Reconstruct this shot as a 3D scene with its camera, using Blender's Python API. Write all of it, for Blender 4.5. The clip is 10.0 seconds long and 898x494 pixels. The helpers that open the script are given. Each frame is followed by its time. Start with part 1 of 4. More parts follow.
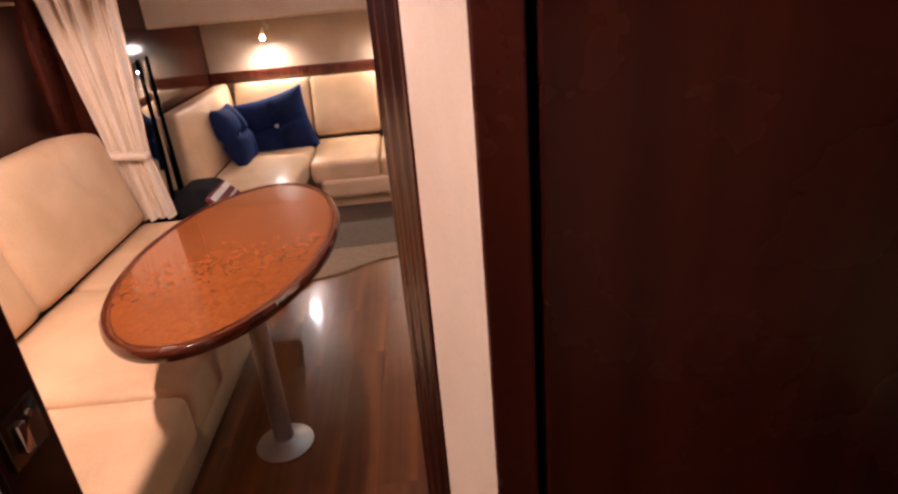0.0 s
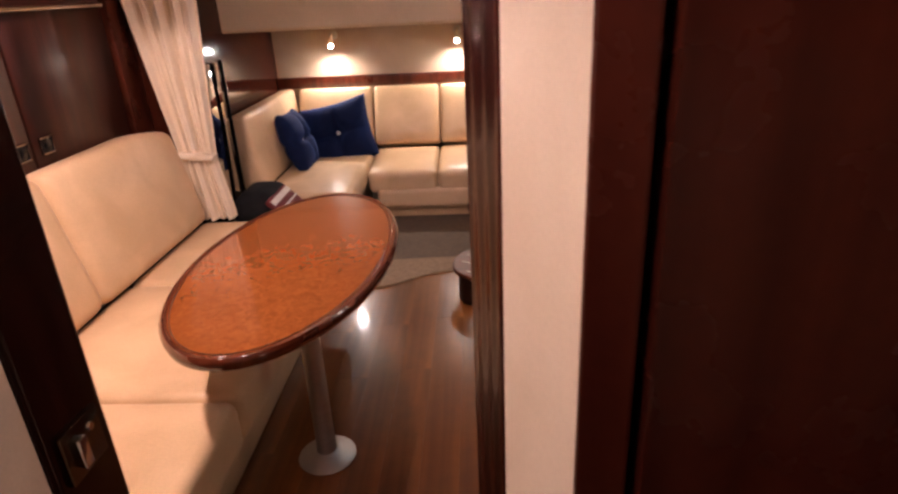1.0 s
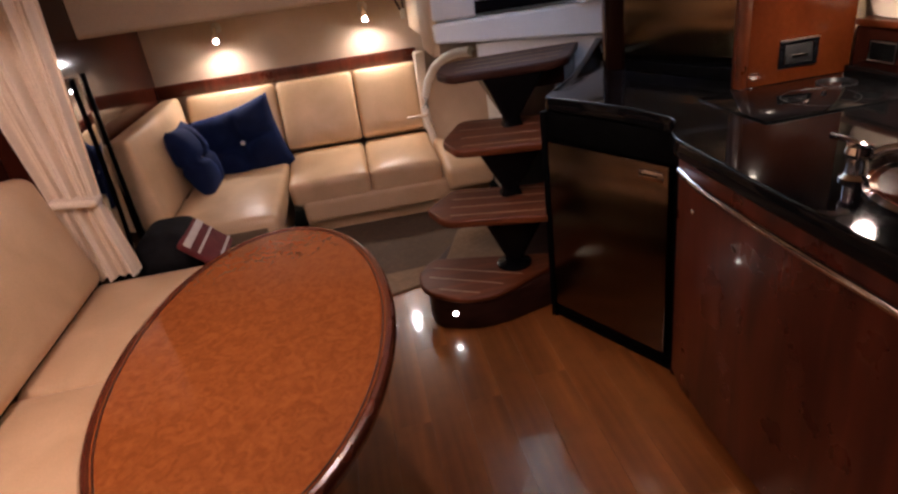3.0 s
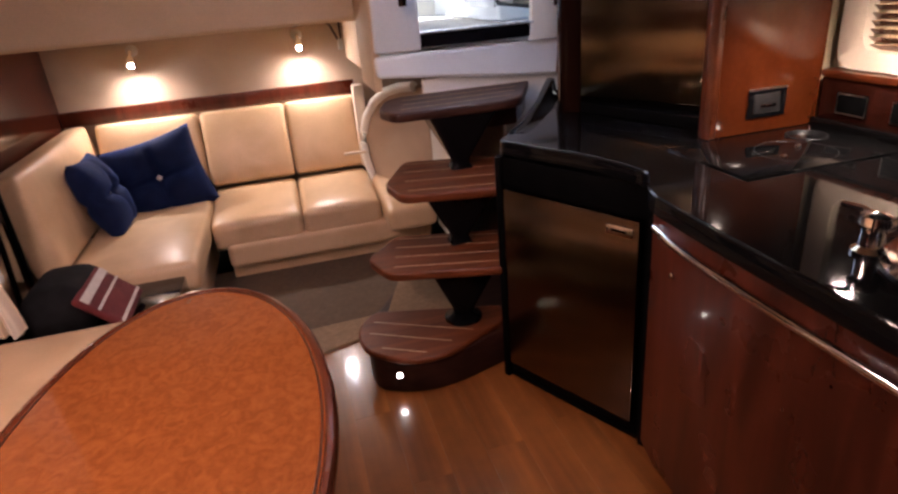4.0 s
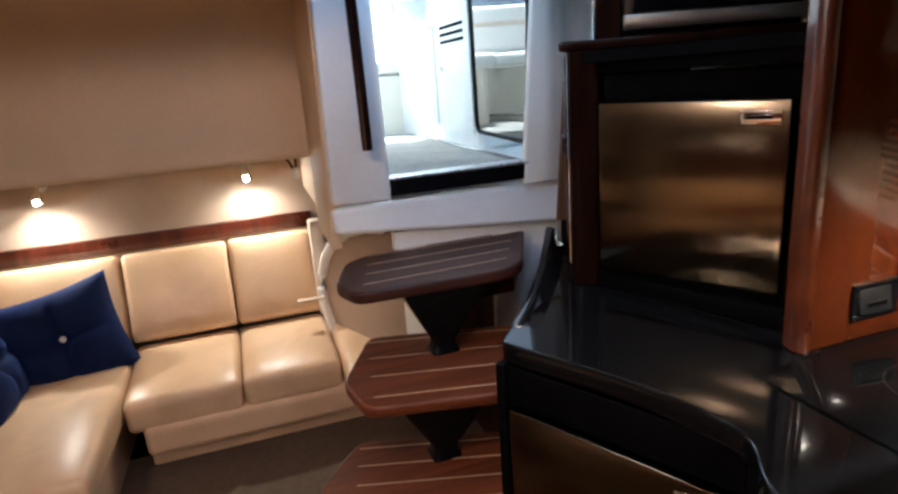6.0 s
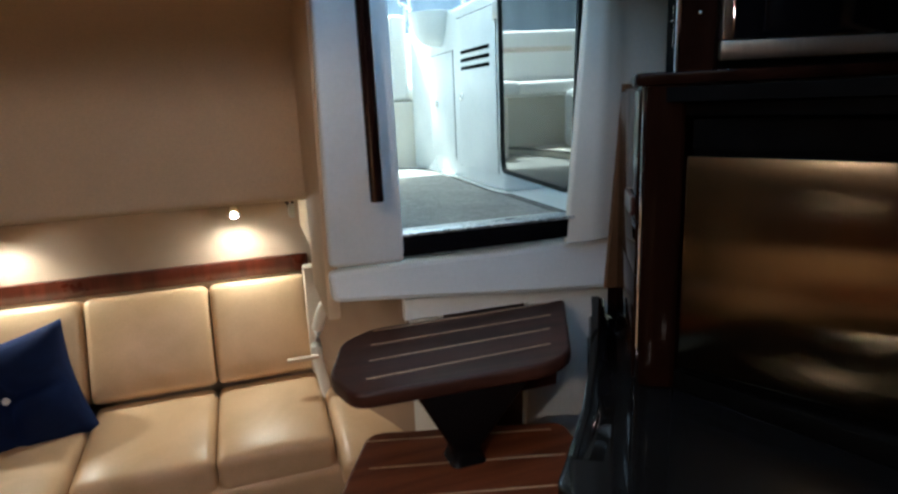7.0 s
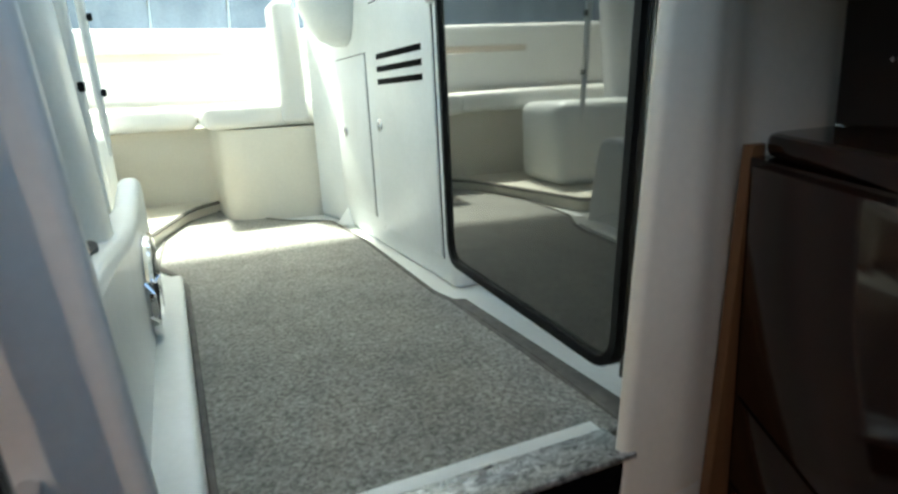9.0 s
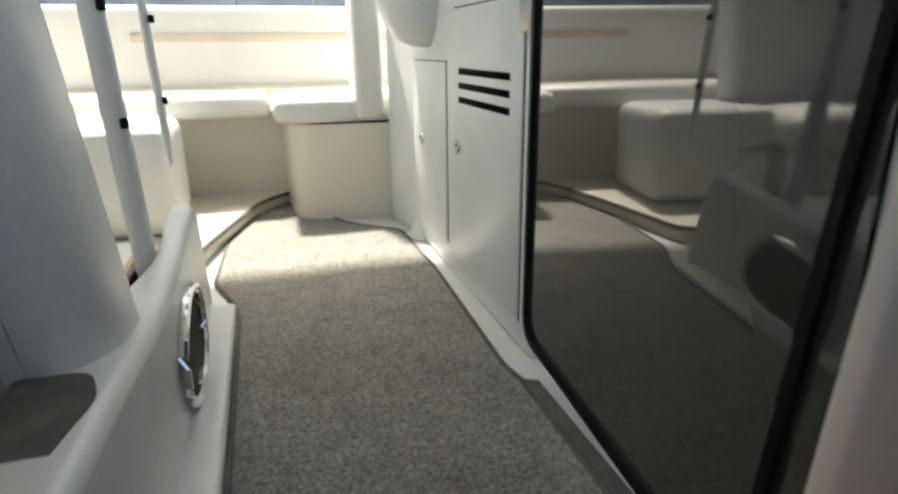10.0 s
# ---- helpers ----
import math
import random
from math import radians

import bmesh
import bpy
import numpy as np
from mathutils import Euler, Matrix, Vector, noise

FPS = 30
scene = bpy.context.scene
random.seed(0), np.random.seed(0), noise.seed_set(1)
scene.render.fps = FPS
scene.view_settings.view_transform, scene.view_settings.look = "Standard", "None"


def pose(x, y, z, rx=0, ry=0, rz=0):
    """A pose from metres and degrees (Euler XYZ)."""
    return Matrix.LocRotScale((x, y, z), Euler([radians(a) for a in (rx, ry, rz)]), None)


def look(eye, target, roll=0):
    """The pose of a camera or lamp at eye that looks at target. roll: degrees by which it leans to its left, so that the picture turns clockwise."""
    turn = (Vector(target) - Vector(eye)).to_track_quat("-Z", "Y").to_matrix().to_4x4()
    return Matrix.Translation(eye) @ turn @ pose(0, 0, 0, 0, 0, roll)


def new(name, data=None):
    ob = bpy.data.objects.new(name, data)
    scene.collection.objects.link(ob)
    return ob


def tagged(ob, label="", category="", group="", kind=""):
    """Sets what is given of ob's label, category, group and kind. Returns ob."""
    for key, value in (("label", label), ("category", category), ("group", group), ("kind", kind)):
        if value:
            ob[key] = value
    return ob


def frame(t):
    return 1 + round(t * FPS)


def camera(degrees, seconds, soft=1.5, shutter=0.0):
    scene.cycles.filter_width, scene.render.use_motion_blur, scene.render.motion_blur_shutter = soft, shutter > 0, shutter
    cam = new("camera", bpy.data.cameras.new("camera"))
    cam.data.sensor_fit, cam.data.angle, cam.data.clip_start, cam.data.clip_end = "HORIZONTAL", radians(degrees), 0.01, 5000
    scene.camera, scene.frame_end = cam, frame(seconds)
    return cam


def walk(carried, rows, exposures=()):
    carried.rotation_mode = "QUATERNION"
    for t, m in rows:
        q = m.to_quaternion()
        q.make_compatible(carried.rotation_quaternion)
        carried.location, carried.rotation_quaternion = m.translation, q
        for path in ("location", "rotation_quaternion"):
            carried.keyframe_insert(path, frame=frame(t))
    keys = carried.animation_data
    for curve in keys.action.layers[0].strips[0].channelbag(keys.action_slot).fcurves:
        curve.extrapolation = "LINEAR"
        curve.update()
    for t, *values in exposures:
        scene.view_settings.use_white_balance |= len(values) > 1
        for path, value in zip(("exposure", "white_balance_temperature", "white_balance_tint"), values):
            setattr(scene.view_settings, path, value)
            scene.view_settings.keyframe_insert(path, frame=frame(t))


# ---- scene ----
cam = camera(72.7, 10.0, 2.5, 0.3)
PATH = [
    (0, (0.285, -0.543, 1.438), (0.332, 1.282, 0.619), -5.1),
    (0.5, (0.303, -0.516, 1.461), (0.291, 1.28, 0.579), -4.1),
    (1, (0.248, -0.491, 1.456), (0.146, 1.349, 0.68), -2.9),
    (1.5, (0.143, -0.388, 1.476), (0.022, 1.46, 0.72), -2.0),
    (2, (0.03, -0.235, 1.425), (0.07, 1.602, 0.635), -2.8),
    (3.5, (-0.016, 0.146, 1.426), (0.225, 1.928, 0.549), -9.2),
    (4, (-0.014, 0.278, 1.415), (0.421, 2.059, 0.615), -4.9),
    (4.5, (0.027, 0.424, 1.385), (0.524, 2.194, 0.596), -4.7),
    (5, (0.094, 0.606, 1.447), (0.691, 2.406, 0.811), -6.1),
    (5.2, (0.108, 0.655, 1.475), (0.735, 2.462, 0.891), -6.8),
    (6.3, (0.14, 1.042, 1.545), (0.737, 2.879, 1.026), -3.2),
    (6.5, (0.137, 1.13, 1.551), (0.765, 2.963, 1.058), -3.0),
    (7, (0.212, 1.339, 1.56), (0.802, 3.192, 1.095), -2.5),
    (7.5, (0.377, 1.599, 1.583), (0.949, 3.474, 1.186), -2.6),
    (8, (0.442, 1.889, 1.584), (1.28, 3.678, 1.275), -2.5),
    (8.3, (0.452, 2.038, 1.595), (1.335, 3.811, 1.319), -3.6),
    (8.5, (0.478, 2.13, 1.595), (1.36, 3.893, 1.258), -3.8),
    (9, (0.613, 2.343, 1.658), (1.396, 4.119, 1.173), -2.9),
    (9.5, (0.642, 2.431, 1.759), (1.355, 4.205, 1.173), -1.9),
    (10, (0.712, 2.579, 1.836), (1.248, 4.402, 1.213), -0.6),
]
walk(cam, [(t, look(eye, target, roll)) for t, eye, target, roll in PATH],
     ((0, 3.36, 5980, 13), (1, 3.2, 6050, 13), (2, 2.85, 6100, 15), (3.5, 2.55, 5850, 11), (4.0, 3.02, 5930, 16), (4.5, 3.27, 5930, 15), (5, 3.25, 5650, 8), (6.5, 2.8, 5350, -6), (7.5, 2.15, 5250, -17), (8, 2.12, 5400, -18), (8.5, 1.85, 5650, -20), (9, 2.1, 6450, -9), (9.5, 1.55, 6850, -1), (10, 1.32, 7150, 6)))


# ---- light and exposure ----
world = bpy.data.worlds.new("world")
scene.world = world
world.use_nodes = True
wn = world.node_tree.nodes
sky = wn.new("ShaderNodeTexSky")
sky.sky_type, sky.sun_disc = 'NISHITA', False
sky.sun_elevation, sky.sun_rotation = radians(64), radians(-14)
sky.air_density, sky.dust_density, sky.ozone_density = 1.0, 4.0, 1.0
world.node_tree.links.new(sky.outputs[0], wn["Background"].inputs[0])
wn["Background"].inputs[1].default_value = 0.15


def lamp(name, kind, m, power, colour, size=0.05, spot=None, blend=0.6):
    d = bpy.data.lights.new(name, kind)
    d.energy, d.color = power, colour
    if kind == 'SUN':
        d.angle = size
    elif kind == 'AREA':
        d.shape, d.size = 'DISK', size
    else:
        d.shadow_soft_size = size
    if spot:
        d.spot_size, d.spot_blend = radians(spot), blend
    ob = new(name, d)
    ob.matrix_world = m
    return ob


WARM = (1.0, 0.68, 0.565)
LAMP = (1.0, 0.80, 0.665)
lamp("sun", 'SUN', look((-0.2, 6.98, 6.3), (0.4, 4.6, 1.2)), 4.5, (1.0, 0.97, 0.93), radians(4))


# ---- materials ----
def mat(name, c1, c2, scale=(8, 8, 8), rough=0.5, metal=0.0, bump=0.0, bscale=200, coat=0.0, detail=4, wear=0.08, sheen=0.0, dist=0.6, rand=0.0, spec=0.5, crough=0.06, aniso=0.0, along=(0.39, -0.92), stain=0.0):
    """Two-scale surface: broad mix of two tones, fine grain in tone and relief, uneven gloss."""
    m = bpy.data.materials.new(name)
    m.use_nodes = True
    n, l = m.node_tree.nodes, m.node_tree.links
    b = n["Principled BSDF"]
    tc, mp = n.new("ShaderNodeTexCoord"), n.new("ShaderNodeMapping")
    l.new(tc.outputs["Object"], mp.inputs[0])
    mp.inputs["Scale"].default_value = scale
    t1 = n.new("ShaderNodeTexNoise")
    t1.inputs["Scale"].default_value, t1.inputs["Detail"].default_value, t1.inputs["Distortion"].default_value = 1.0, detail, dist
    l.new(mp.outputs[0], t1.inputs[0])
    ramp = n.new("ShaderNodeValToRGB")
    ramp.color_ramp.elements[0].position, ramp.color_ramp.elements[1].position = 0.34, 0.68
    ramp.color_ramp.elements[0].color, ramp.color_ramp.elements[1].color = (*c1, 1), (*c2, 1)
    l.new(t1.outputs[0], ramp.inputs[0])
    t2 = n.new("ShaderNodeTexNoise")
    t2.inputs["Scale"].default_value, t2.inputs["Detail"].default_value = bscale, 3
    l.new(tc.outputs["Object"], t2.inputs[0])
    hsv = n.new("ShaderNodeHueSaturation")
    mr = n.new("ShaderNodeMapRange")
    mr.inputs["To Min"].default_value, mr.inputs["To Max"].default_value = 1 - wear * 2, 1 + wear * 2
    l.new(t2.outputs[0], mr.inputs[0])
    value = mr.outputs[0]
    if stain:
        t4, ms, mx = n.new("ShaderNodeTexNoise"), n.new("ShaderNodeMapRange"), n.new("ShaderNodeMath")
        t4.inputs["Scale"].default_value, t4.inputs["Detail"].default_value = 5, 4
        l.new(tc.outputs["Object"], t4.inputs[0])
        ms.inputs["From Min"].default_value, ms.inputs["From Max"].default_value = 0.3, 0.7
        ms.inputs["To Min"].default_value, ms.inputs["To Max"].default_value = 1 - stain, 1 + stain
        mx.operation = 'MULTIPLY'
        l.new(t4.outputs[0], ms.inputs[0])
        l.new(value, mx.inputs[0])
        l.new(ms.outputs[0], mx.inputs[1])
        value = mx.outputs[0]
    if rand:
        oi, ad = n.new("ShaderNodeObjectInfo"), n.new("ShaderNodeMath")
        ad.operation = 'MULTIPLY_ADD'
        ad.inputs[1].default_value, ad.inputs[2].default_value = rand, 1 - rand / 2
        mu = n.new("ShaderNodeMath")
        mu.operation = 'MULTIPLY'
        l.new(oi.outputs["Random"], ad.inputs[0])
        l.new(ad.outputs[0], mu.inputs[0])
        l.new(value, mu.inputs[1])
        l.new(mu.outputs[0], hsv.inputs["Value"])
    else:
        l.new(value, hsv.inputs["Value"])
    l.new(ramp.outputs[0], hsv.inputs["Color"])
    l.new(hsv.outputs[0], b.inputs["Base Color"])
    t3 = n.new("ShaderNodeTexNoise")
    t3.inputs["Scale"].default_value, t3.inputs["Detail"].default_value = 6, 5
    l.new(tc.outputs["Object"], t3.inputs[0])
    rr = n.new("ShaderNodeMapRange")
    rr.inputs["To Min"].default_value, rr.inputs["To Max"].default_value = max(0.02, rough * 0.8), min(1, rough * 1.25)
    l.new(t3.outputs[0], rr.inputs[0])
    l.new(rr.outputs[0], b.inputs["Roughness"])
    b.inputs["Metallic"].default_value = metal
    b.inputs["Coat Weight"].default_value, b.inputs["Coat Roughness"].default_value = coat, crough
    b.inputs["Specular IOR Level"].default_value = spec
    b.inputs["Sheen Weight"].default_value = sheen
    if aniso:
        tg = n.new("ShaderNodeCombineXYZ")
        tg.inputs[0].default_value, tg.inputs[1].default_value = along
        b.inputs["Anisotropic"].default_value = aniso
        l.new(tg.outputs[0], b.inputs["Tangent"])
    if bump:
        bp = n.new("ShaderNodeBump")
        bp.inputs["Strength"].default_value, bp.inputs["Distance"].default_value = bump, 0.002
        l.new(t2.outputs[0], bp.inputs["Height"])
        l.new(bp.outputs[0], b.inputs["Normal"])
    return m


def glow(name, colour, strength):
    m = bpy.data.materials.new(name)
    m.use_nodes = True
    b = m.node_tree.nodes["Principled BSDF"]
    b.inputs["Base Color"].default_value = (*colour, 1)
    b.inputs["Emission Color"].default_value, b.inputs["Emission Strength"].default_value = (*colour, 1), strength
    return m


def pane(name, colour, rough=0.02, weight=1.0, alpha=1.0):
    m = bpy.data.materials.new(name)
    m.use_nodes = True
    b = m.node_tree.nodes["Principled BSDF"]
    b.inputs["Base Color"].default_value, b.inputs["Roughness"].default_value = (*colour, 1), rough
    b.inputs["Transmission Weight"].default_value, b.inputs["IOR"].default_value = weight, 1.5
    b.inputs["Alpha"].default_value = alpha
    return m


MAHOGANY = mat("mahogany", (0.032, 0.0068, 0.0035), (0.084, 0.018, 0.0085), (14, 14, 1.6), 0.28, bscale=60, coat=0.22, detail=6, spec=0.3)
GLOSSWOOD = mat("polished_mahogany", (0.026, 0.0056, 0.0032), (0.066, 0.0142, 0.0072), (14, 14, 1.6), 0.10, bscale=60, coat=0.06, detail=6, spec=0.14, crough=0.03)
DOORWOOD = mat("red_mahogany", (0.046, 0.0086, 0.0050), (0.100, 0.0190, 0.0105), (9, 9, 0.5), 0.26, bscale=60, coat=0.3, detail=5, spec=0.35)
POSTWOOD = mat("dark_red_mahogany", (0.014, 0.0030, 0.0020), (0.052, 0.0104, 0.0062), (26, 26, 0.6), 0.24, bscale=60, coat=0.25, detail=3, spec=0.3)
DARKWOOD = mat("dark_wood", (0.016, 0.0038, 0.0026), (0.046, 0.011, 0.007), (16, 16, 1.4), 0.3, bscale=60, coat=0.35, detail=8, spec=0.35)
CHERRY = mat("cherry_veneer", (0.050, 0.0098, 0.0025), (0.096, 0.0215, 0.0052), (1.6, 14, 14), 0.28, bscale=60, coat=0.5, detail=8)
TANWOOD = mat("tan_veneer", (0.105, 0.052, 0.024), (0.165, 0.082, 0.038), (20, 20, 1.2), 0.4, bscale=60, detail=6, spec=0.3)
CHERRYGLOSS = mat("polished_cherry", (0.062, 0.0118, 0.0028), (0.108, 0.0232, 0.0054), (3, 14, 1.2), 0.22, bscale=60, coat=0.55, detail=6, crough=0.02, spec=0.3)
FLOORWOOD = mat("floor_wood", (0.135, 0.041, 0.0095), (0.25, 0.086, 0.020), (13, 0.7, 13), 0.3, bscale=14, coat=0.7, detail=4, rand=0.10, crough=0.09, spec=0.3, wear=0.12)
BURL = mat("burl_veneer", (0.194, 0.0515, 0.0116), (0.258, 0.0765, 0.0182), (40, 35, 40), 0.2, bscale=260, coat=0.9, detail=6, dist=1.4, wear=0.05, crough=0.03, spec=0.3, stain=0.05)
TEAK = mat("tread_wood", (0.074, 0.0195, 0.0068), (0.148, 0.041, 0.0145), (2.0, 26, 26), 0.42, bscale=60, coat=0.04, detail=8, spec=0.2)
# Shaded copy of TEAK: less lamplight is put into the colour.
TEAKSHADE = mat("shaded_tread_wood", (0.020, 0.0075, 0.0055), (0.046, 0.017, 0.012), (2.0, 26, 26), 0.42, bscale=60, coat=0.04, detail=8, spec=0.2)
INLAY = mat("holly_inlay", (0.34, 0.24, 0.15), (0.44, 0.32, 0.20), (3, 20, 20), 0.45)
LEATHER = mat("cream_leather", (0.585, 0.40, 0.23), (0.675, 0.478, 0.294), (5, 5, 5), 0.36, bump=0.12, bscale=160, wear=0.05, spec=0.45, stain=0.04)
HEADLINER = mat("headliner", (0.63, 0.495, 0.325), (0.70, 0.555, 0.375), (3, 3, 3), 0.75, bump=0.15, bscale=160, wear=0.05)
WALLCLOTH = mat("wall_cloth", (0.37, 0.272, 0.198), (0.425, 0.318, 0.23), (4, 4, 4), 0.6, bump=0.2, bscale=380, wear=0.05)
# Darkened copy of the mahogany: the tower's dimness is put into its colour.
SHADEWOOD = mat("shaded_mahogany", (0.0060, 0.0022, 0.0013), (0.013, 0.0048, 0.0029), (16, 16, 1.4), 0.08, bscale=60, detail=8, spec=0.07)
RAILWOOD = mat("varnished_rail", (0.006, 0.0022, 0.0018), (0.014, 0.005, 0.004), (18, 18, 2), 0.12, bscale=60, coat=1.0, crough=0.03)
CURTAIN = mat("curtain_cloth", (0.72, 0.61, 0.47), (0.80, 0.69, 0.55), (10, 10, 4), 0.85, bump=0.2, bscale=160, sheen=0.2)
NAVY = mat("navy_cloth", (0.003, 0.008, 0.036), (0.006, 0.014, 0.058), (9, 9, 9), 0.8, bump=0.3, bscale=160, spec=0.12, sheen=0.25)
NAVY.node_tree.nodes["Principled BSDF"].inputs["Sheen Tint"].default_value = (0.12, 0.22, 0.70, 1)
GELCOAT = mat("gelcoat", (0.74, 0.76, 0.735), (0.80, 0.82, 0.795), (3, 3, 3), 0.32, bump=0.05, bscale=90, wear=0.03, stain=0.03)
CREAMGEL = mat("cream_gelcoat", (0.70, 0.66, 0.56), (0.76, 0.72, 0.62), (3, 3, 3), 0.4, bump=0.05, bscale=90, wear=0.03)
CREAMPANEL = mat("cream_panel", (0.62, 0.52, 0.41), (0.70, 0.60, 0.49), (4, 4, 4), 0.55, bump=0.1, bscale=200, wear=0.04)
CARPET = mat("brown_carpet", (0.072, 0.043, 0.021), (0.104, 0.064, 0.033), (40, 40, 40), 0.95, bump=0.4, bscale=220, wear=0.12, sheen=0.1, stain=0.10)
BEIGECARPET = mat("beige_carpet", (0.20, 0.130, 0.070), (0.27, 0.18, 0.102), (40, 40, 40), 0.95, bump=0.4, bscale=220, wear=0.12, sheen=0.1)
GREYCARPET = mat("grey_carpet", (0.115, 0.111, 0.097), (0.345, 0.337, 0.303), (120, 120, 120), 0.95, bump=0.8, bscale=24, wear=0.2, detail=6, sheen=0.1, stain=0.13)
BINDING = mat("carpet_binding", (0.10, 0.095, 0.085), (0.15, 0.14, 0.125), (30, 30, 30), 0.9)
SMOKE = mat("smoky_plastic", (0.012, 0.012, 0.0135), (0.020, 0.020, 0.022), (12, 12, 12), 0.3, spec=0.4)
GRANITE = mat("black_granite", (0.0018, 0.0018, 0.002), (0.0055, 0.0055, 0.006), (240, 240, 240), 0.05, bscale=500, wear=0.4, spec=0.17)
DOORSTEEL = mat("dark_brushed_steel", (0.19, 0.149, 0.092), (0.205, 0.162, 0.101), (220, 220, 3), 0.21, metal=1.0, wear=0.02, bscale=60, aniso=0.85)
# Dimmed copy of DOORSTEEL: the lower door's dark reflections are put into colour.
DIMSTEEL = mat("dimmed_brushed_steel", (0.120, 0.092, 0.067), (0.134, 0.104, 0.077), (220, 220, 3), 0.20, metal=1.0, wear=0.02, bscale=60, aniso=0.85)
STEEL = mat("brushed_steel", (0.40, 0.372, 0.33), (0.44, 0.412, 0.37), (220, 3, 3), 0.34, metal=1.0, wear=0.05, aniso=0.8, along=(0.94, -0.33))
SATIN = mat("satin_aluminium", (0.50, 0.48, 0.45), (0.56, 0.54, 0.51), (5, 5, 60), 0.42, metal=0.7, wear=0.05)
SILL = mat("worn_sill", (0.16, 0.16, 0.15), (0.80, 0.81, 0.79), (60, 110, 60), 0.28, metal=0.6, bump=0.2, bscale=120, wear=0.2, detail=9, dist=1.5)
CHROME = mat("chrome", (0.70, 0.70, 0.70), (0.78, 0.78, 0.78), (5, 5, 5), 0.09, metal=1.0, wear=0.02)
BLACK = mat("black_plastic", (0.0015, 0.0015, 0.0016), (0.003, 0.003, 0.0032), (20, 20, 20), 0.6, bump=0.1, bscale=120, spec=0.02)
BLACKGLOSS = mat("black_gloss", (0.003, 0.003, 0.004), (0.006, 0.006, 0.007), (4, 4, 4), 0.07, spec=0.25)
MIRRORBLACK = mat("black_mirror_gloss", (0.004, 0.003, 0.003), (0.007, 0.005, 0.005), (4, 4, 4), 0.04, spec=1.0, coat=1.0, crough=0.02)
BLACKMETAL = mat("black_enamel", (0.003, 0.003, 0.004), (0.006, 0.006, 0.007), (6, 6, 6), 0.22, spec=0.10)
RIMWOOD = mat("varnished_rim", (0.060, 0.0125, 0.0055), (0.11, 0.0255, 0.010), (9, 9, 9), 0.22, bscale=60, coat=1.0, crough=0.05)
RUBBER = mat("black_rubber", (0.003, 0.003, 0.003), (0.006, 0.006, 0.006), (20, 20, 20), 0.6, spec=0.15)
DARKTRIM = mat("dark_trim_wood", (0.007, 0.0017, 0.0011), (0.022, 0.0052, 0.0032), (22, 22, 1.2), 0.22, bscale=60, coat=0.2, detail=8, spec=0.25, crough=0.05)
VINYL = mat("white_vinyl", (0.74, 0.73, 0.69), (0.80, 0.79, 0.75), (4, 4, 4), 0.45, bump=0.12, bscale=300, wear=0.03)
REDCLOTH = mat("red_cloth", (0.10, 0.012, 0.015), (0.15, 0.02, 0.022), (18, 18, 18), 0.8, bump=0.3, bscale=500)
WHITECLOTH = mat("white_cloth", (0.58, 0.54, 0.50), (0.68, 0.64, 0.60), (18, 18, 18), 0.8, bump=0.3, bscale=500)
BLACKCLOTH = mat("black_cloth", (0.004, 0.004, 0.005), (0.009, 0.009, 0.011), (18, 18, 18), 0.85, bump=0.3, bscale=160, spec=0.2)
CANVAS = mat("blue_grey_canvas", (0.20, 0.25, 0.31), (0.30, 0.36, 0.43), (3, 3, 1.2), 0.6, bump=0.2, bscale=60)
GLASS = pane("tinted_glass", (0.045, 0.047, 0.041), 0.03, 0.0)
GLASS.node_tree.nodes["Principled BSDF"].inputs["IOR"].default_value = 1.85
BULB = glow("bulb", (1.0, 0.90, 0.80), 130)
COLDBULB = glow("courtesy_bulb", (1.0, 0.86, 0.72), 16)
DOWNLIGHT = glow("downlight_lens", (1.0, 0.80, 0.58), 110)


# ---- mesh helpers ----
ORG = {}


def thing(name, loc, label="", category="", group="", kind=""):
    ob = new(name)
    ob.location = loc
    ob.empty_display_size = 0.05
    ORG[ob.name] = Vector(loc)
    return tagged(ob, label, category, group, kind)


def finish(bm, sharp=0.62):
    bmesh.ops.remove_doubles(bm, verts=bm.verts, dist=1e-5)
    bmesh.ops.recalc_face_normals(bm, faces=bm.faces)
    for f in bm.faces:
        f.smooth = len(f.verts) <= 10
    for e in bm.edges:
        if len(e.link_faces) == 2 and e.calc_face_angle(0) > sharp:
            e.smooth = False


def part(name, bm, material, parent=None, label="", sharp=0.62):
    """One mesh object from a bmesh in world metres, under a thing or a part."""
    finish(bm, sharp)
    me = bpy.data.meshes.new(name)
    o = ORG[parent.name] if parent else Vector((0, 0, 0))
    bm.transform(Matrix.Translation(-o))
    bm.to_mesh(me)
    bm.free()
    me.materials.append(material)
    ob = new(name, me)
    if parent:
        ob.parent = parent
    ORG[ob.name] = o
    if label:
        ob["label"] = label
    return ob


def solid(name, bm, material, label="", category="", kind="", group="", sharp=0.62):
    """A thing of one mesh, with its origin at its base."""
    xs = [v.co for v in bm.verts]
    c = Vector((sum(v.x for v in xs) / len(xs), sum(v.y for v in xs) / len(xs), min(v.z for v in xs)))
    finish(bm, sharp)
    bm.transform(Matrix.Translation(-c))
    me = bpy.data.meshes.new(name)
    bm.to_mesh(me)
    bm.free()
    me.materials.append(material)
    ob = new(name, me)
    ob.location = c
    ORG[ob.name] = c
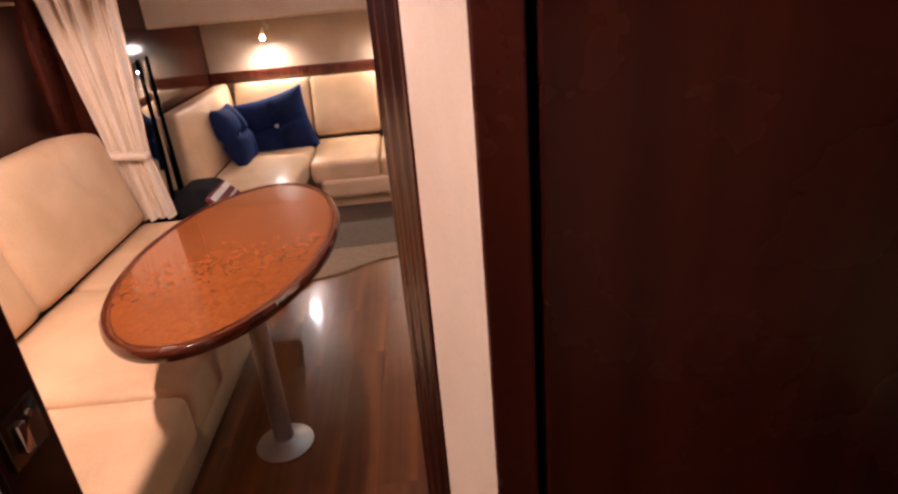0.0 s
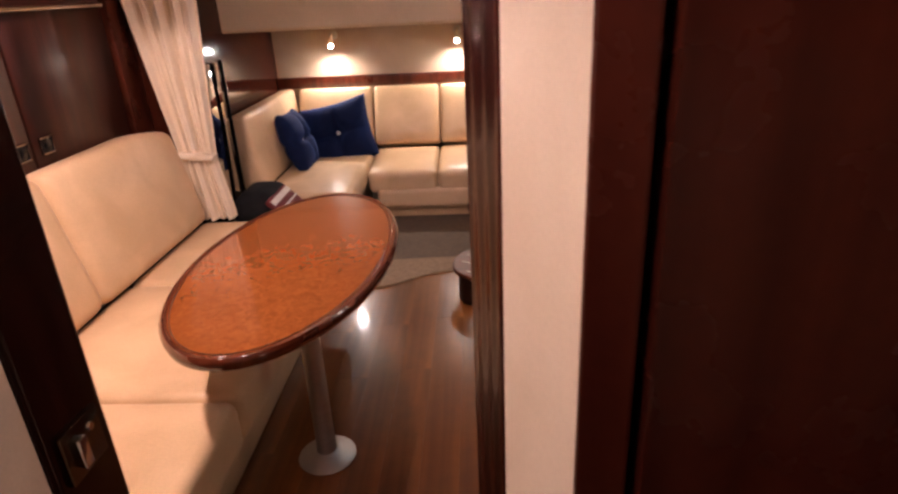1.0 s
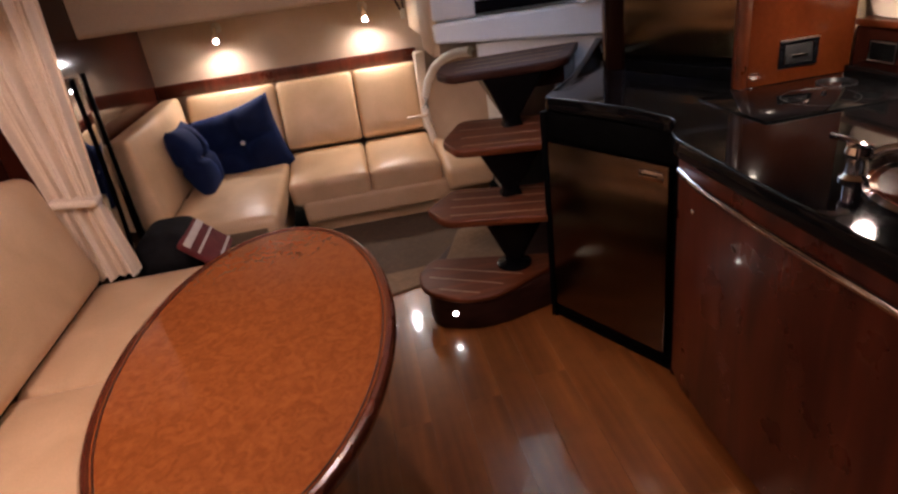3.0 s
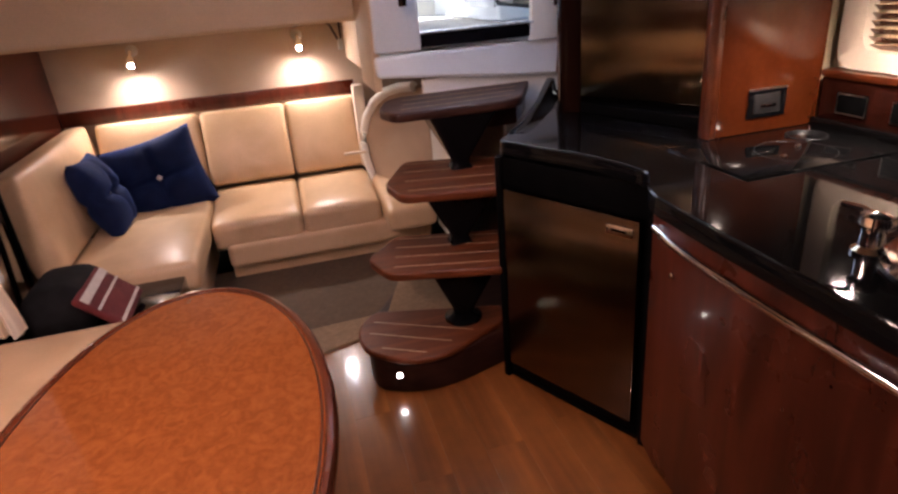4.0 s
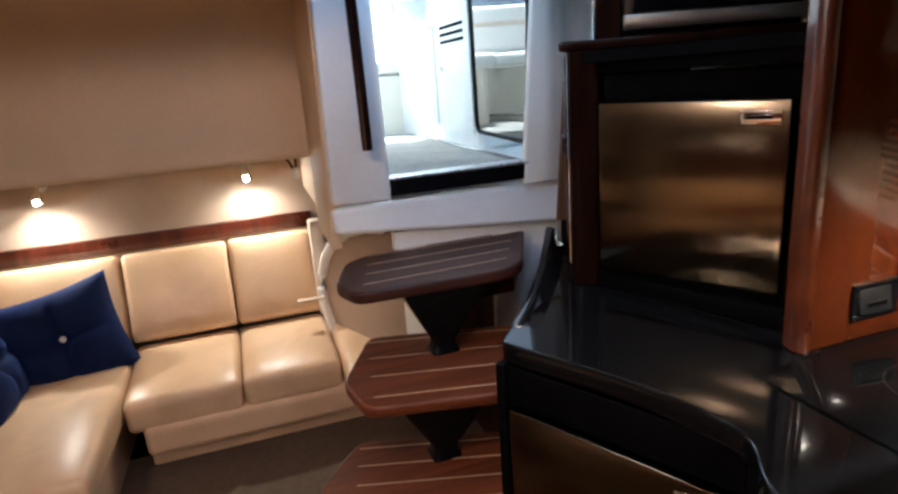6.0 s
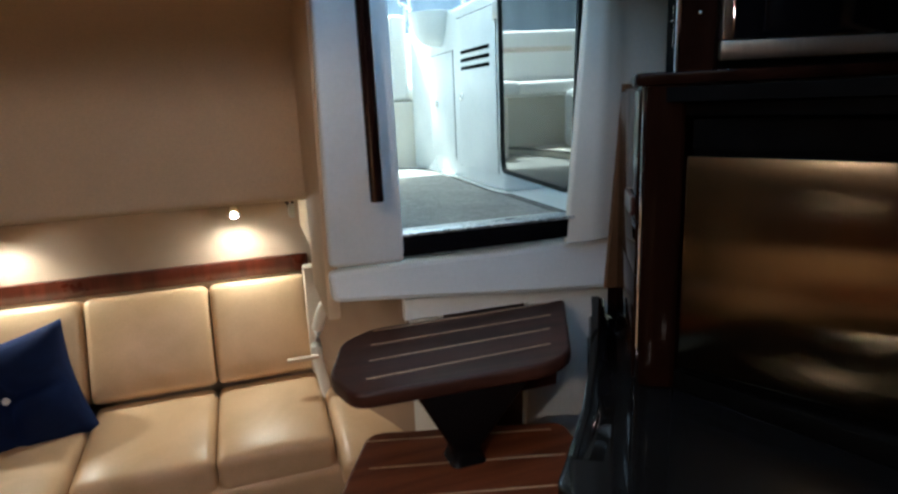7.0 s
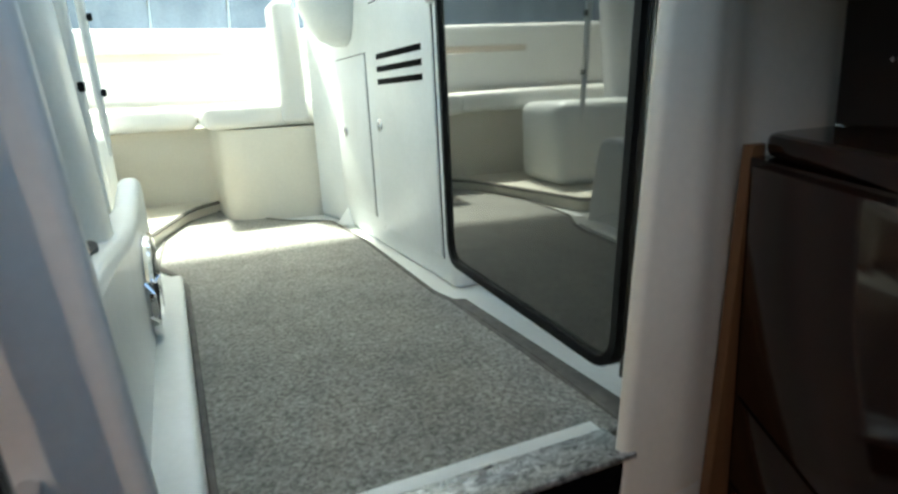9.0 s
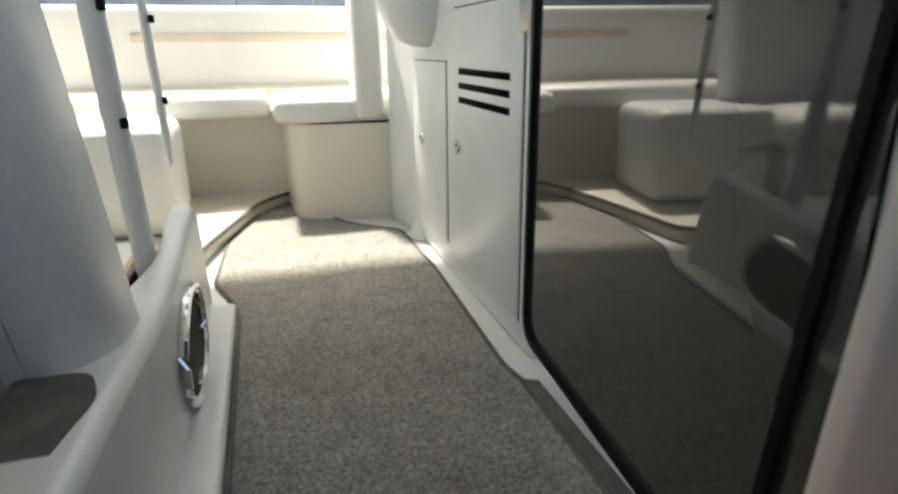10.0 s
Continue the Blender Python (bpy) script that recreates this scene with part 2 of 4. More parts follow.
    return tagged(ob, label, category, group, kind)


def add(*bms):
    """Joins several bmeshes into one."""
    out = bmesh.new()
    for b in bms:
        me = bpy.data.meshes.new("tmp")
        b.to_mesh(me)
        b.free()
        out.from_mesh(me)
        bpy.data.meshes.remove(me)
    return out


def moved(bm, m):
    bm.transform(m)
    return bm


def box(lo, hi, bev=0.0, seg=2):
    bm = bmesh.new()
    bmesh.ops.create_cube(bm, size=1)
    for v in bm.verts:
        v.co = Vector([lo[i] + (v.co[i] + 0.5) * (hi[i] - lo[i]) for i in range(3)])
    if bev:
        bmesh.ops.bevel(bm, geom=bm.edges[:], offset=bev, segments=seg, affect='EDGES', profile=0.5)
    return bm


def rounded(points, r, n=5):
    """A plan outline with its corners rounded; r is one radius or one per corner."""
    out, k = [], len(points)
    for i, p in enumerate(points):
        p = Vector(p)
        ri = r[i] if isinstance(r, (list, tuple)) else r
        a, b = (Vector(points[i - 1]) - p), (Vector(points[(i + 1) % k]) - p)
        d = min(ri, a.length * 0.49, b.length * 0.49)
        if d < 1e-4:
            out.append(p)
            continue
        s, e = p + a.normalized() * d, p + b.normalized() * d
        for j in range(n + 1):
            t = j / n
            out.append((1 - t) ** 2 * s + 2 * t * (1 - t) * p + t * t * e)
    return out


def prism(outline, z0, z1, bev=0.0, seg=2):
    bm = bmesh.new()
    low = [bm.verts.new((p[0], p[1], z0)) for p in outline]
    high = [bm.verts.new((p[0], p[1], z1)) for p in outline]
    k = len(outline)
    top = bm.faces.new(high)
    bot = bm.faces.new(low[::-1])
    for i in range(k):
        bm.faces.new((low[i], low[(i + 1) % k], high[(i + 1) % k], high[i]))
    bmesh.ops.recalc_face_normals(bm, faces=bm.faces)
    if bev:
        es = set(top.edges) | set(bot.edges)
        bmesh.ops.bevel(bm, geom=list(es), offset=bev, segments=seg, affect='EDGES', profile=0.5)
    return bm


def edged(outline, z0, z1, r, n=4):
    """A plate with a rolled edge: the outline shrinks along its own normals at top and bottom."""
    pts = [Vector(p) for p in outline]
    k = len(pts)
    nor = []
    for i in range(k):
        d = (pts[(i + 1) % k] - pts[i - 1]).normalized()
        nor.append(Vector((d.y, -d.x)))
    area = sum(pts[i - 1].x * pts[i].y - pts[i].x * pts[i - 1].y for i in range(k))
    sg = 1 if area > 0 else -1
    bm, rings = bmesh.new(), []
    prof = [(r * (1 - math.sin(math.pi / 2 * j / n)), z0 + r * (1 - math.cos(math.pi / 2 * j / n))) for j in range(n + 1)]
    prof += [(o, z1 - (z - z0)) for o, z in prof[::-1]]
    for o, z in prof:
        rings.append([bm.verts.new((p.x - sg * o * q.x, p.y - sg * o * q.y, z)) for p, q in zip(pts, nor)])
    for A, C in zip(rings, rings[1:]):
        for j in range(k):
            bm.faces.new((A[j], A[(j + 1) % k], C[(j + 1) % k], C[j]))
    bm.faces.new(rings[0][::-1])
    bm.faces.new(rings[-1])
    return bm


def slab(outline, axis, d0, d1, bev=0.0, seg=2):
    """A prism whose outline lies in the plane across axis x or y: points are (other, z)."""
    bm = prism(outline, d0, d1, bev, seg)
    for v in bm.verts:
        a, b, c = v.co
        v.co = (c, a, b) if axis == "x" else (a, c, b)
    return bm


def rbox(lo, hi, r, n=3, puff=0.0, axis=2, both=False):
    """A soft block: rounded edges, and faces swelling along one axis."""
    lo, hi = Vector(lo), Vector(hi)
    c, h = (lo + hi) / 2, (hi - lo) / 2
    r = min(r, *(x * 0.99 for x in h))
    par = []
    for i in range(3):
        a = [-h[i] + r * (1 - math.cos(math.pi / 2 * j / n)) for j in range(n + 1)]
        m = [-(h[i] - r) + 2 * (h[i] - r) * j / 6 for j in range(1, 6)]
        par.append(a + m + [-x for x in a[::-1]])
    bm = bmesh.new()
    for ax in range(3):
        u, v = [i for i in range(3) if i != ax]
        for s in (-1, 1):
            grid = []
            for pu in par[u]:
                row = []
                for pv in par[v]:
                    p = Vector((0, 0, 0))
                    p[ax], p[u], p[v] = s * h[ax], pu, pv
                    inner = Vector([max(-h[i] + r, min(h[i] - r, p[i])) for i in range(3)])
                    d = p - inner
                    q = inner + d.normalized() * r
                    if puff:
                        w = 1.0
                        for i in range(3):
                            if i != axis:
                                w *= max(0, 1 - (q[i] / h[i]) ** 4)
                        if q[axis] > 0 or both:
                            q[axis] += puff * w * (q[axis] / h[axis])
                    row.append(bm.verts.new(c + q))
                grid.append(row)
            for i in range(len(grid) - 1):
                for j in range(len(grid[0]) - 1):
                    bm.faces.new((grid[i][j], grid[i + 1][j], grid[i + 1][j + 1], grid[i][j + 1]))
    bmesh.ops.remove_doubles(bm, verts=bm.verts, dist=1e-5)
    return bm


def tube(points, r, n=10, closed=False):
    pts = [Vector(p) for p in points]
    bm, rings, k = bmesh.new(), [], len(pts)
    up = Vector((0, 0, 1))
    for i, p in enumerate(pts):
        a = pts[(i - 1) % k] if closed or i else p
        b = pts[(i + 1) % k] if closed or i < k - 1 else p
        d = (b - a).normalized()
        s = d.cross(up) if abs(d.dot(up)) < 0.95 else d.cross(Vector((1, 0, 0)))
        s.normalize()
        t = d.cross(s)
        rings.append([bm.verts.new(p + r * (math.cos(2 * math.pi * j / n) * s + math.sin(2 * math.pi * j / n) * t)) for j in range(n)])
    for i in range(k if closed else k - 1):
        A, C = rings[i], rings[(i + 1) % k]
        for j in range(n):
            bm.faces.new((A[j], A[(j + 1) % n], C[(j + 1) % n], C[j]))
    if not closed:
        bm.faces.new(rings[0])
        bm.faces.new(rings[-1][::-1])
    return bm


def lathe(profile, at, axis=(0, 0, 1), n=24):
    """Turns (radius, height) pairs round an axis through at."""
    bm, rings = bmesh.new(), []
    q = Vector((0, 0, 1)).rotation_difference(Vector(axis).normalized()).to_matrix()
    for r, z in profile:
        if r < 1e-5:
            rings.append([bm.verts.new(Vector(at) + q @ Vector((0, 0, z)))])
        else:
            rings.append([bm.verts.new(Vector(at) + q @ Vector((r * math.cos(2 * math.pi * j / n), r * math.sin(2 * math.pi * j / n), z))) for j in range(n)])
    for A, C in zip(rings, rings[1:]):
        for j in range(n):
            if len(A) == 1 and len(C) == 1:
                continue
            if len(A) == 1:
                bm.faces.new((A[0], C[j], C[(j + 1) % n]))
            elif len(C) == 1:
                bm.faces.new((A[j], A[(j + 1) % n], C[0]))
            else:
                bm.faces.new((A[j], A[(j + 1) % n], C[(j + 1) % n], C[j]))
    if len(rings[0]) > 1:
        bm.faces.new(rings[0][::-1])
    if len(rings[-1]) > 1:
        bm.faces.new(rings[-1])
    return bm


def arc(cx, cy, rx, ry, a0, a1, n=24):
    return [(cx + rx * math.cos(radians(a0 + (a1 - a0) * i / n)), cy + ry * math.sin(radians(a0 + (a1 - a0) * i / n))) for i in range(n + 1)]


def facing(a, b):
    """A frame whose x runs along the plan line from a to b, y into the body behind it, z up; origin at a."""
    d = (Vector(b) - Vector(a)).normalized()
    m = Matrix(((d.x, -d.y, 0, a[0]), (d.y, d.x, 0, a[1]), (0, 0, 1, 0), (0, 0, 0, 1)))
    return m


def structure(name, bm, material, label, category):
    return solid(name, bm, material, label, category, "structure")


# ---- the shell of the cabin ----
CEIL = 1.88
base = structure("floor", box((-1.7, -1.9, -0.08), (1.8, 3.46, -0.006)), DARKWOOD, "cabin sole under the cherry planks", "floor")
structure("wall_port", box((-1.75, -1.9, -0.08), (-1.62, 4.4, CEIL + 0.1)), DARKWOOD, "dark mahogany hull side wall behind the settee", "wall")
structure("wall_starboard", box((1.62, -1.9, -0.08), (1.75, 3.0, CEIL + 0.1)), HEADLINER, "cream padded hull side wall behind the galley", "wall")
structure("wall_forward", box((-1.62, -1.9, -0.08), (1.72, -1.8, CEIL + 0.1)), CREAMPANEL, "cream forward cabin wall", "wall")
structure("ceiling", add(box((-1.62, -1.8, CEIL), (0.36, 3.27, CEIL + 0.1)), box((0.36, -1.8, CEIL), (1.62, 1.9, CEIL + 0.1)), box((1.06, 1.9, CEIL), (1.62, 2.95, CEIL + 0.1))), HEADLINER, "cream fabric cabin ceiling", "ceiling")

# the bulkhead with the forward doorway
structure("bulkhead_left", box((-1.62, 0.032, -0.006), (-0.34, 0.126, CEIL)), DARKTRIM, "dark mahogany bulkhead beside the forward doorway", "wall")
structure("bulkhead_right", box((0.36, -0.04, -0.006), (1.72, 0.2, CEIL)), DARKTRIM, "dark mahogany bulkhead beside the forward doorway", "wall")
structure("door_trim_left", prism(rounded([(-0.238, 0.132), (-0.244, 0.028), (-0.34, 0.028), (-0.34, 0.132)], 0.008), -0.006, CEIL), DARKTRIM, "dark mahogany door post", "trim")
structure("door_lining_left", prism([(-0.25, 0.026), (-0.272, -0.35), (-0.36, -0.35), (-0.36, 0.026)], -0.006, CEIL), CREAMPANEL, "cream lining of the forward doorway", "wall")
POST = []
for k in range(25):
    u = k / 24
    flute = 0.0018 * (0.5 - 0.5 * math.cos(2 * math.pi * 3 * u)) if 0.04 < u < 0.96 else 0.004
    POST.append((0.234 + 0.037 * u + 0.88 * flute, 0.206 - 0.069 * u + 0.47 * flute))
POST += [(0.36, 0.137), (0.36, 0.206)]
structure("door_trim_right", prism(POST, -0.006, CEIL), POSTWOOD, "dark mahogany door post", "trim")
structure("door_lining_right", prism([(0.273, 0.135), (0.326, -0.066), (0.358, -0.066), (0.358, 0.135)], -0.006, CEIL), CREAMPANEL, "cream lining of the forward doorway", "wall")
structure("door_frame_right", prism(rounded([(0.324, -0.068), (0.366, -0.09), (0.366, -0.042), (0.335, -0.042)], 0.006), -0.006, CEIL), DOORWOOD, "dark mahogany frame strip beside the door lining", "trim")
structure("door_1", box((0.374, -0.095, 0.0), (1.25, -0.06, CEIL - 0.02), 0.006), DOORWOOD, "dark mahogany panel door, closed, glossy", "door")

# overhead panel and nook
structure("overhead_panel", slab(rounded([(3.27, 1.277), (3.36, 1.277), (3.36, CEIL + 0.05), (3.05, CEIL + 0.05), (3.05, CEIL - 0.03), (3.27, 1.75)], [0.03, 0, 0, 0, 0.02, 0.14]), "x", -1.238, 0.40), HEADLINER, "cream fabric overhead panel above the lounge", "ceiling")
structure("ceiling_lounge", box((-1.62, 3.362, 1.28), (0.41, 4.3, 1.34)), HEADLINER, "cream fabric low ceiling over the lounge", "ceiling")
structure("wall_aft", add(box((-1.62, 4.2, -0.08), (0.42, 4.3, 1.279)), box((0.42, 4.2, -0.08), (1.3, 4.3, 1.055))), WALLCLOTH, "tan fabric wall behind the sofa", "wall")
structure("wall_lounge_port", add(box((-1.62, 2.44, -0.006), (-1.24, 4.198, 1.279)), box((-1.62, 2.445, 1.279), (-1.24, 3.3, CEIL))), GLOSSWOOD, "glossy red mahogany side panel of the lounge", "wall")
structure("carpet", prism(rounded([(-1.24, 2.3), (-0.62, 2.33), (-0.224, 2.44), (-0.06, 2.57), (0.135, 2.62), (0.3, 2.70), (0.95, 2.86), (0.95, 3.62), (-1.24, 3.62)], [0, 0.1, 0.1, 0.1, 0.1, 0.05, 0, 0, 0]), -0.006, 0.008), CARPET, "beige-brown carpet in front of the sofa", "carpet")
# Lamplight on the carpet's front edge, put into colour as a beige strip.
structure("lit_carpet_strip", prism(rounded([(-0.62, 2.325), (-0.224, 2.435), (-0.06, 2.565), (0.135, 2.615), (0.24, 2.66), (0.24, 2.80), (-0.3, 2.77), (-0.9, 2.64)], [0.1, 0.1, 0.1, 0.1, 0.05, 0, 0, 0]), -0.006, 0.0125, 0.004), BEIGECARPET, "carpet strip along the edge of the wooden floor, beige as if lit", "carpet")
structure("wall_nook_side", box((0.402, 3.283, 1.03), (0.414, 4.198, 1.41)), HEADLINER, "cream side wall of the lounge under the helm", "wall")
structure("trim_sofa", box((-1.238, 4.165, 0.82), (0.42, 4.198, 0.902), 0.006), MAHOGANY, "red mahogany rail above the sofa back", "trim")
structure("wall_stair_side", box((0.95, 2.945, -0.08), (1.3, 4.2, 1.1)), DARKWOOD, "dark wall beside the stairs", "wall")

# white companionway bulkhead
WH = "white moulded bulkhead round the companionway"


def raked(bm, y1=9.9):
    """Leans a piece of the bulkhead forward as it rises."""
    for v in bm.verts:
        if v.co.y < y1:
            v.co.y -= 0.18 * (v.co.z - 1.2)
    return bm


structure("companionway_frame_left", raked(slab(rounded([(0.375, 1.158), (0.574, 1.15), (0.526, 2.15), (0.372, 2.15)], 0.02), "y", 2.852, 2.878, 0.010, 3)), GELCOAT, WH, "door frame")
FRAME = prism(rounded([(1.200, 2.915), (1.105, 2.887), (1.045, 2.872), (1.052, 2.857), (1.150, 2.851), (1.212, 2.866), (1.262, 2.890), (1.44, 2.896), (1.44, 2.945)], [0.02, 0.02, 0.006, 0.012, 0.05, 0.04, 0.03, 0, 0], 6), 1.15, 2.15)
for v in FRAME.verts:
    v.co.x += 0.090 * (v.co.z - 1.15) * min(1, max(0, (1.19 - v.co.x) / 0.12))
# White frame given the cream gelcoat: its shade is put into the colour.
structure("companionway_frame_right", FRAME, CREAMGEL, WH, "door frame")
structure("companionway_side", raked(box((0.366, 2.881, 1.0), (0.40, 3.28, 2.15), 0.006), 3.0), HEADLINER, "cream edge of the companionway moulding", "trim")
structure("companionway_strip", slab([(1.172, 1.0), (1.242, 1.0), (1.242, 1.585), (1.220, 1.585)], "y", 2.842, 2.858, 0.003), TANWOOD, "tapering tan wooden strip beside the white door frame", "trim")
structure("companionway_front", slab(rounded([(0.378, 1.06), (0.372, 1.146), (1.237, 1.146), (1.23, 0.99), (1.05, 1.0)], 0.02), "y", 2.872, 2.94, 0.014), GELCOAT, WH, "panel")
structure("companionway_lower_panel", slab([(0.575, 0.97), (0.575, 1.03), (1.22, 1.06), (1.22, 0.3), (0.93, 0.3), (0.95, 0.97)], "y", 2.905, 2.94, 0.004), GELCOAT, "white panel below the companionway", "panel")
structure("sill_riser", box((0.56, 2.860, 1.166), (1.08, 2.9, 1.219), 0.002), BLACKGLOSS, "black riser below the door sill", "sill")
structure("door_sill", box((0.545, 2.854, 1.219), (1.074, 2.918, 1.228), 0.003), SILL, "worn metal door sill", "sill")
structure("sill_edge", box((0.56, 2.919, 1.216), (1.072, 2.944, 1.2255), 0.003), GELCOAT, "white moulded edge behind the metal door sill", "sill")


def planks():
    """Cherry planks running fore and aft, each a piece of its own."""
    w, x, i = 0.13, -0.62, 0
    meshes = {}
    while x < 0.9:
        y = -1.2 - (i * 0.37) % 0.8
        while y < 2.86:
            ln = 1.18
            key = "plank"
            if key not in meshes:
                bm = box((0, 0, -0.006), (w - 0.0005, ln - 0.0005, 0.0), 0.0003, 1)
                finish(bm)
                me = bpy.data.meshes.new("plank")
                bm.to_mesh(me)
                bm.free()
                me.materials.append(FLOORWOOD)
                meshes[key] = me
            ob = new("plank", meshes[key])
            ob.parent = base
            ob.location = Vector((x, y, 0)) - ORG[base.name]
            y += ln
        x += w
        i += 1


# ---- salon ----
def table():
    c = (-0.329, 1.239)
    t = thing("dining_table", (c[0], c[1], 0), "oval burl wood table with varnished rim on metal pedestal", "table")
    turn = pose(c[0], c[1], 0, 0, 0, 90 - 2.6)

    def ell(a, b, n=72):
        return [(turn @ Vector((x, y, 0))).to_2d() for x, y in arc(0, 0, a, b, 0, 360 * (n - 1) / n, n - 1)]
    part("tabletop", prism(ell(0.586, 0.291), 0.69, 0.7215), BURL, t, "orange-brown burl veneer top")
    rim = bmesh.new()
    prof = [(0.0, 0.7216), (0.006, 0.7245), (0.014, 0.7230), (0.021, 0.715), (0.0225, 0.705), (0.019, 0.694), (0.008, 0.688), (0.0, 0.687)]
    rings = []
    for off, z in prof:
        rings.append([rim.verts.new((p[0], p[1], z)) for p in ell(0.583 + off, 0.288 + off)])
    for a, b in zip(rings, rings[1:] + rings[:1]):
        for j in range(72):
            rim.faces.new((a[j], a[(j + 1) % 72], b[(j + 1) % 72], b[j]))
    part("rim", rim, RIMWOOD, t, "glossy red-brown moulded rim")
    part("inlay_line", add(*[tube([(*p, 0.7217) for p in ell(0.578, 0.283)], 0.0022, 6, True)]), DARKWOOD, t, "dark line inside the rim")
    px, py = -0.296, 1.148
    part("pedestal", lathe([(0.034, 0.02), (0.032, 0.06), (0.031, 0.62), (0.05, 0.66), (0.11, 0.672), (0.11, 0.689)], (px, py, 0)), SATIN, t, "satin metal column")
    part("base_plate", lathe([(0.0, 0.0), (0.095, 0.0), (0.098, 0.004), (0.09, 0.01), (0.05, 0.02), (0.036, 0.03)], (px, py, 0), n=40), SATIN, t, "round satin metal floor plate")


def settee():
    t = thing("settee", (-0.85, 1.25, 0), "cream leather settee bench along the hull side", "settee")
    part("plinth", box((-1.3, 0.14, 0.0), (-0.56, 2.36, 0.27), 0.01), LEATHER, t)
    ys = [0.15, 0.905, 1.66, 2.385]
    for a, b in zip(ys, ys[1:]):
        part("seat_cushion", rbox((-1.17, a, 0.26), (-0.445, b, 0.425), 0.035, 3, 0.012), LEATHER, t)
    for a, b in [(0.15, 1.44), (1.44, 2.36)]:
        bm = rbox((-0.07, a, 0.0), (0.07, b, 0.525), 0.055, 4, 0.015, 0, True)
        for v in bm.verts:
            dy = max(0, v.co.y - (b - 0.28)) if b > 2 else 0
            v.co.z -= max(0, v.co.z - 0.2) * dy * 0.55
        bm.transform(pose(-1.17, 0, 0.43, 0, -13, 0))
        part("back_cushion", bm, LEATHER, t)
    part("back_panel", box((-1.62, 0.14, 0.3), (-1.33, 2.4, 0.84), 0.01), DARKWOOD, t, "dark wooden backing")


def pleats(path, z0, z1, amp, waves, thick=0.003, squeeze=None, rows=16, n=120):
    """A hanging cloth with folds: path is two plan points."""
    a, b = Vector(path[0]), Vector(path[1])
    d = b - a
    nrm = Vector((-d.y, d.x)).normalized()
    bm, grid = bmesh.new(), []
    for i in range(rows + 1):
        s = i / rows
        z = z0 + (z1 - z0) * s
        k, shift = squeeze(s) if squeeze else (1, Vector((0, 0)))
        row = []
        for j in range(n + 1):
            u = j / n
            w = 0.55 * math.sin(2 * math.pi * waves * u + 1.1 * math.sin(4 * u + 1.5 * s)) + 0.45 * math.sin(2 * math.pi * waves * 0.53 * u + 2 + 1.6 * s) + 0.18 * math.sin(2 * math.pi * waves * 2.3 * u + 3 * s)
            p = a + d * (0.5 + (u - 0.5) * k) + nrm * amp * w * (0.5 + 0.5 * k) + shift
            row.append(bm.verts.new((p.x, p.y, z)))
        grid.append(row)
    for i in range(rows):
        for j in range(n):
            bm.faces.new((grid[i][j], grid[i][j + 1], grid[i + 1][j + 1], grid[i + 1][j]))
    bmesh.ops.solidify(bm, geom=bm.faces[:], thickness=thick)
    return bm


def curtain():
    t = thing("curtain", (-1.05, 2.38, 0.44), "cream pleated curtain gathered with a tie-back beside the settee", "curtain")

    def sq(s):
        z = 0.44 + (CEIL - 0.44) * s
        top = min(1, max(0, (z - 0.76) / 0.9))
        low = min(1, max(0, (0.76 - z) / 0.3))
        return 0.60 + 0.66 * top + 0.12 * low, Vector((-0.03 - 0.045 * top + 0.03 * low, 0.0))
    part("cloth", pleats(((-1.235, 2.36), (-0.945, 2.40)), 0.435, CEIL - 0.01, 0.040, 5.5, squeeze=sq, rows=30, n=160), CURTAIN, t)
    part("tie_back", moved(rbox((-0.088, -0.046, -0.016), (0.088, 0.046, 0.016), 0.014, 3), pose(-1.118, 2.378, 0.768, 0, 8, 6)), CURTAIN, t, "cream cloth tie-back")


def side_cabinet():
    t = thing("wall_cabinet", (-1.46, 1.2, 0.84), "dark mahogany cabinet with bright latches above the settee", "cabinet")
    part("body", box((-1.62, 0.14, 0.84), (-1.362, 2.28, CEIL - 0.002), 0.006), DARKWOOD, t)
    part("post", box((-1.44, 2.28, 0.84), (-1.33, 2.44, CEIL - 0.002), 0.006), MAHOGANY, t)
    for y0, y1, ly in ((0.2, 0.85, 0.30), (0.86, 1.60, 1.54), (1.61, 2.25, 1.675)):
        d = part("door", box((-1.362, y0, 0.88), (-1.342, y1, 1.62), 0.008), DARKWOOD, t)
        part("latch", add(box((-1.342, ly - 0.034, 0.966), (-1.336, ly + 0.034, 1.030), 0.003), box((-1.336, ly - 0.012, 0.984), (-1.331, ly + 0.010, 1.008), 0.002)), BLACKGLOSS, d, "square black push latch")
        part("latch_frame", tube([(-1.336, ly - 0.031, 0.969), (-1.336, ly + 0.031, 0.969), (-1.336, ly + 0.031, 1.027), (-1.336, ly - 0.031, 1.027)], 0.0045, 8, True), CHROME, d, "bright square latch frame")
    part("rail", tube([(-1.31, 0.3, 1.465), (-1.31, 2.2, 1.465)], 0.010), CHROME, t, "chrome grab rail")


def black_panel():
    t = thing("mirror_panel", (-1.1, 2.65, 0.3), "glossy black mirror-like panel with a dark edge post", "panel")
    part("panel", box((-1.20, 2.45, 0.30), (-1.125, 2.835, 1.16), 0.004), MIRRORBLACK, t)
    part("edge_post", box((-1.118, 2.836, 0.28), (-1.100, 2.856, 1.17), 0.004), BLACK, t)


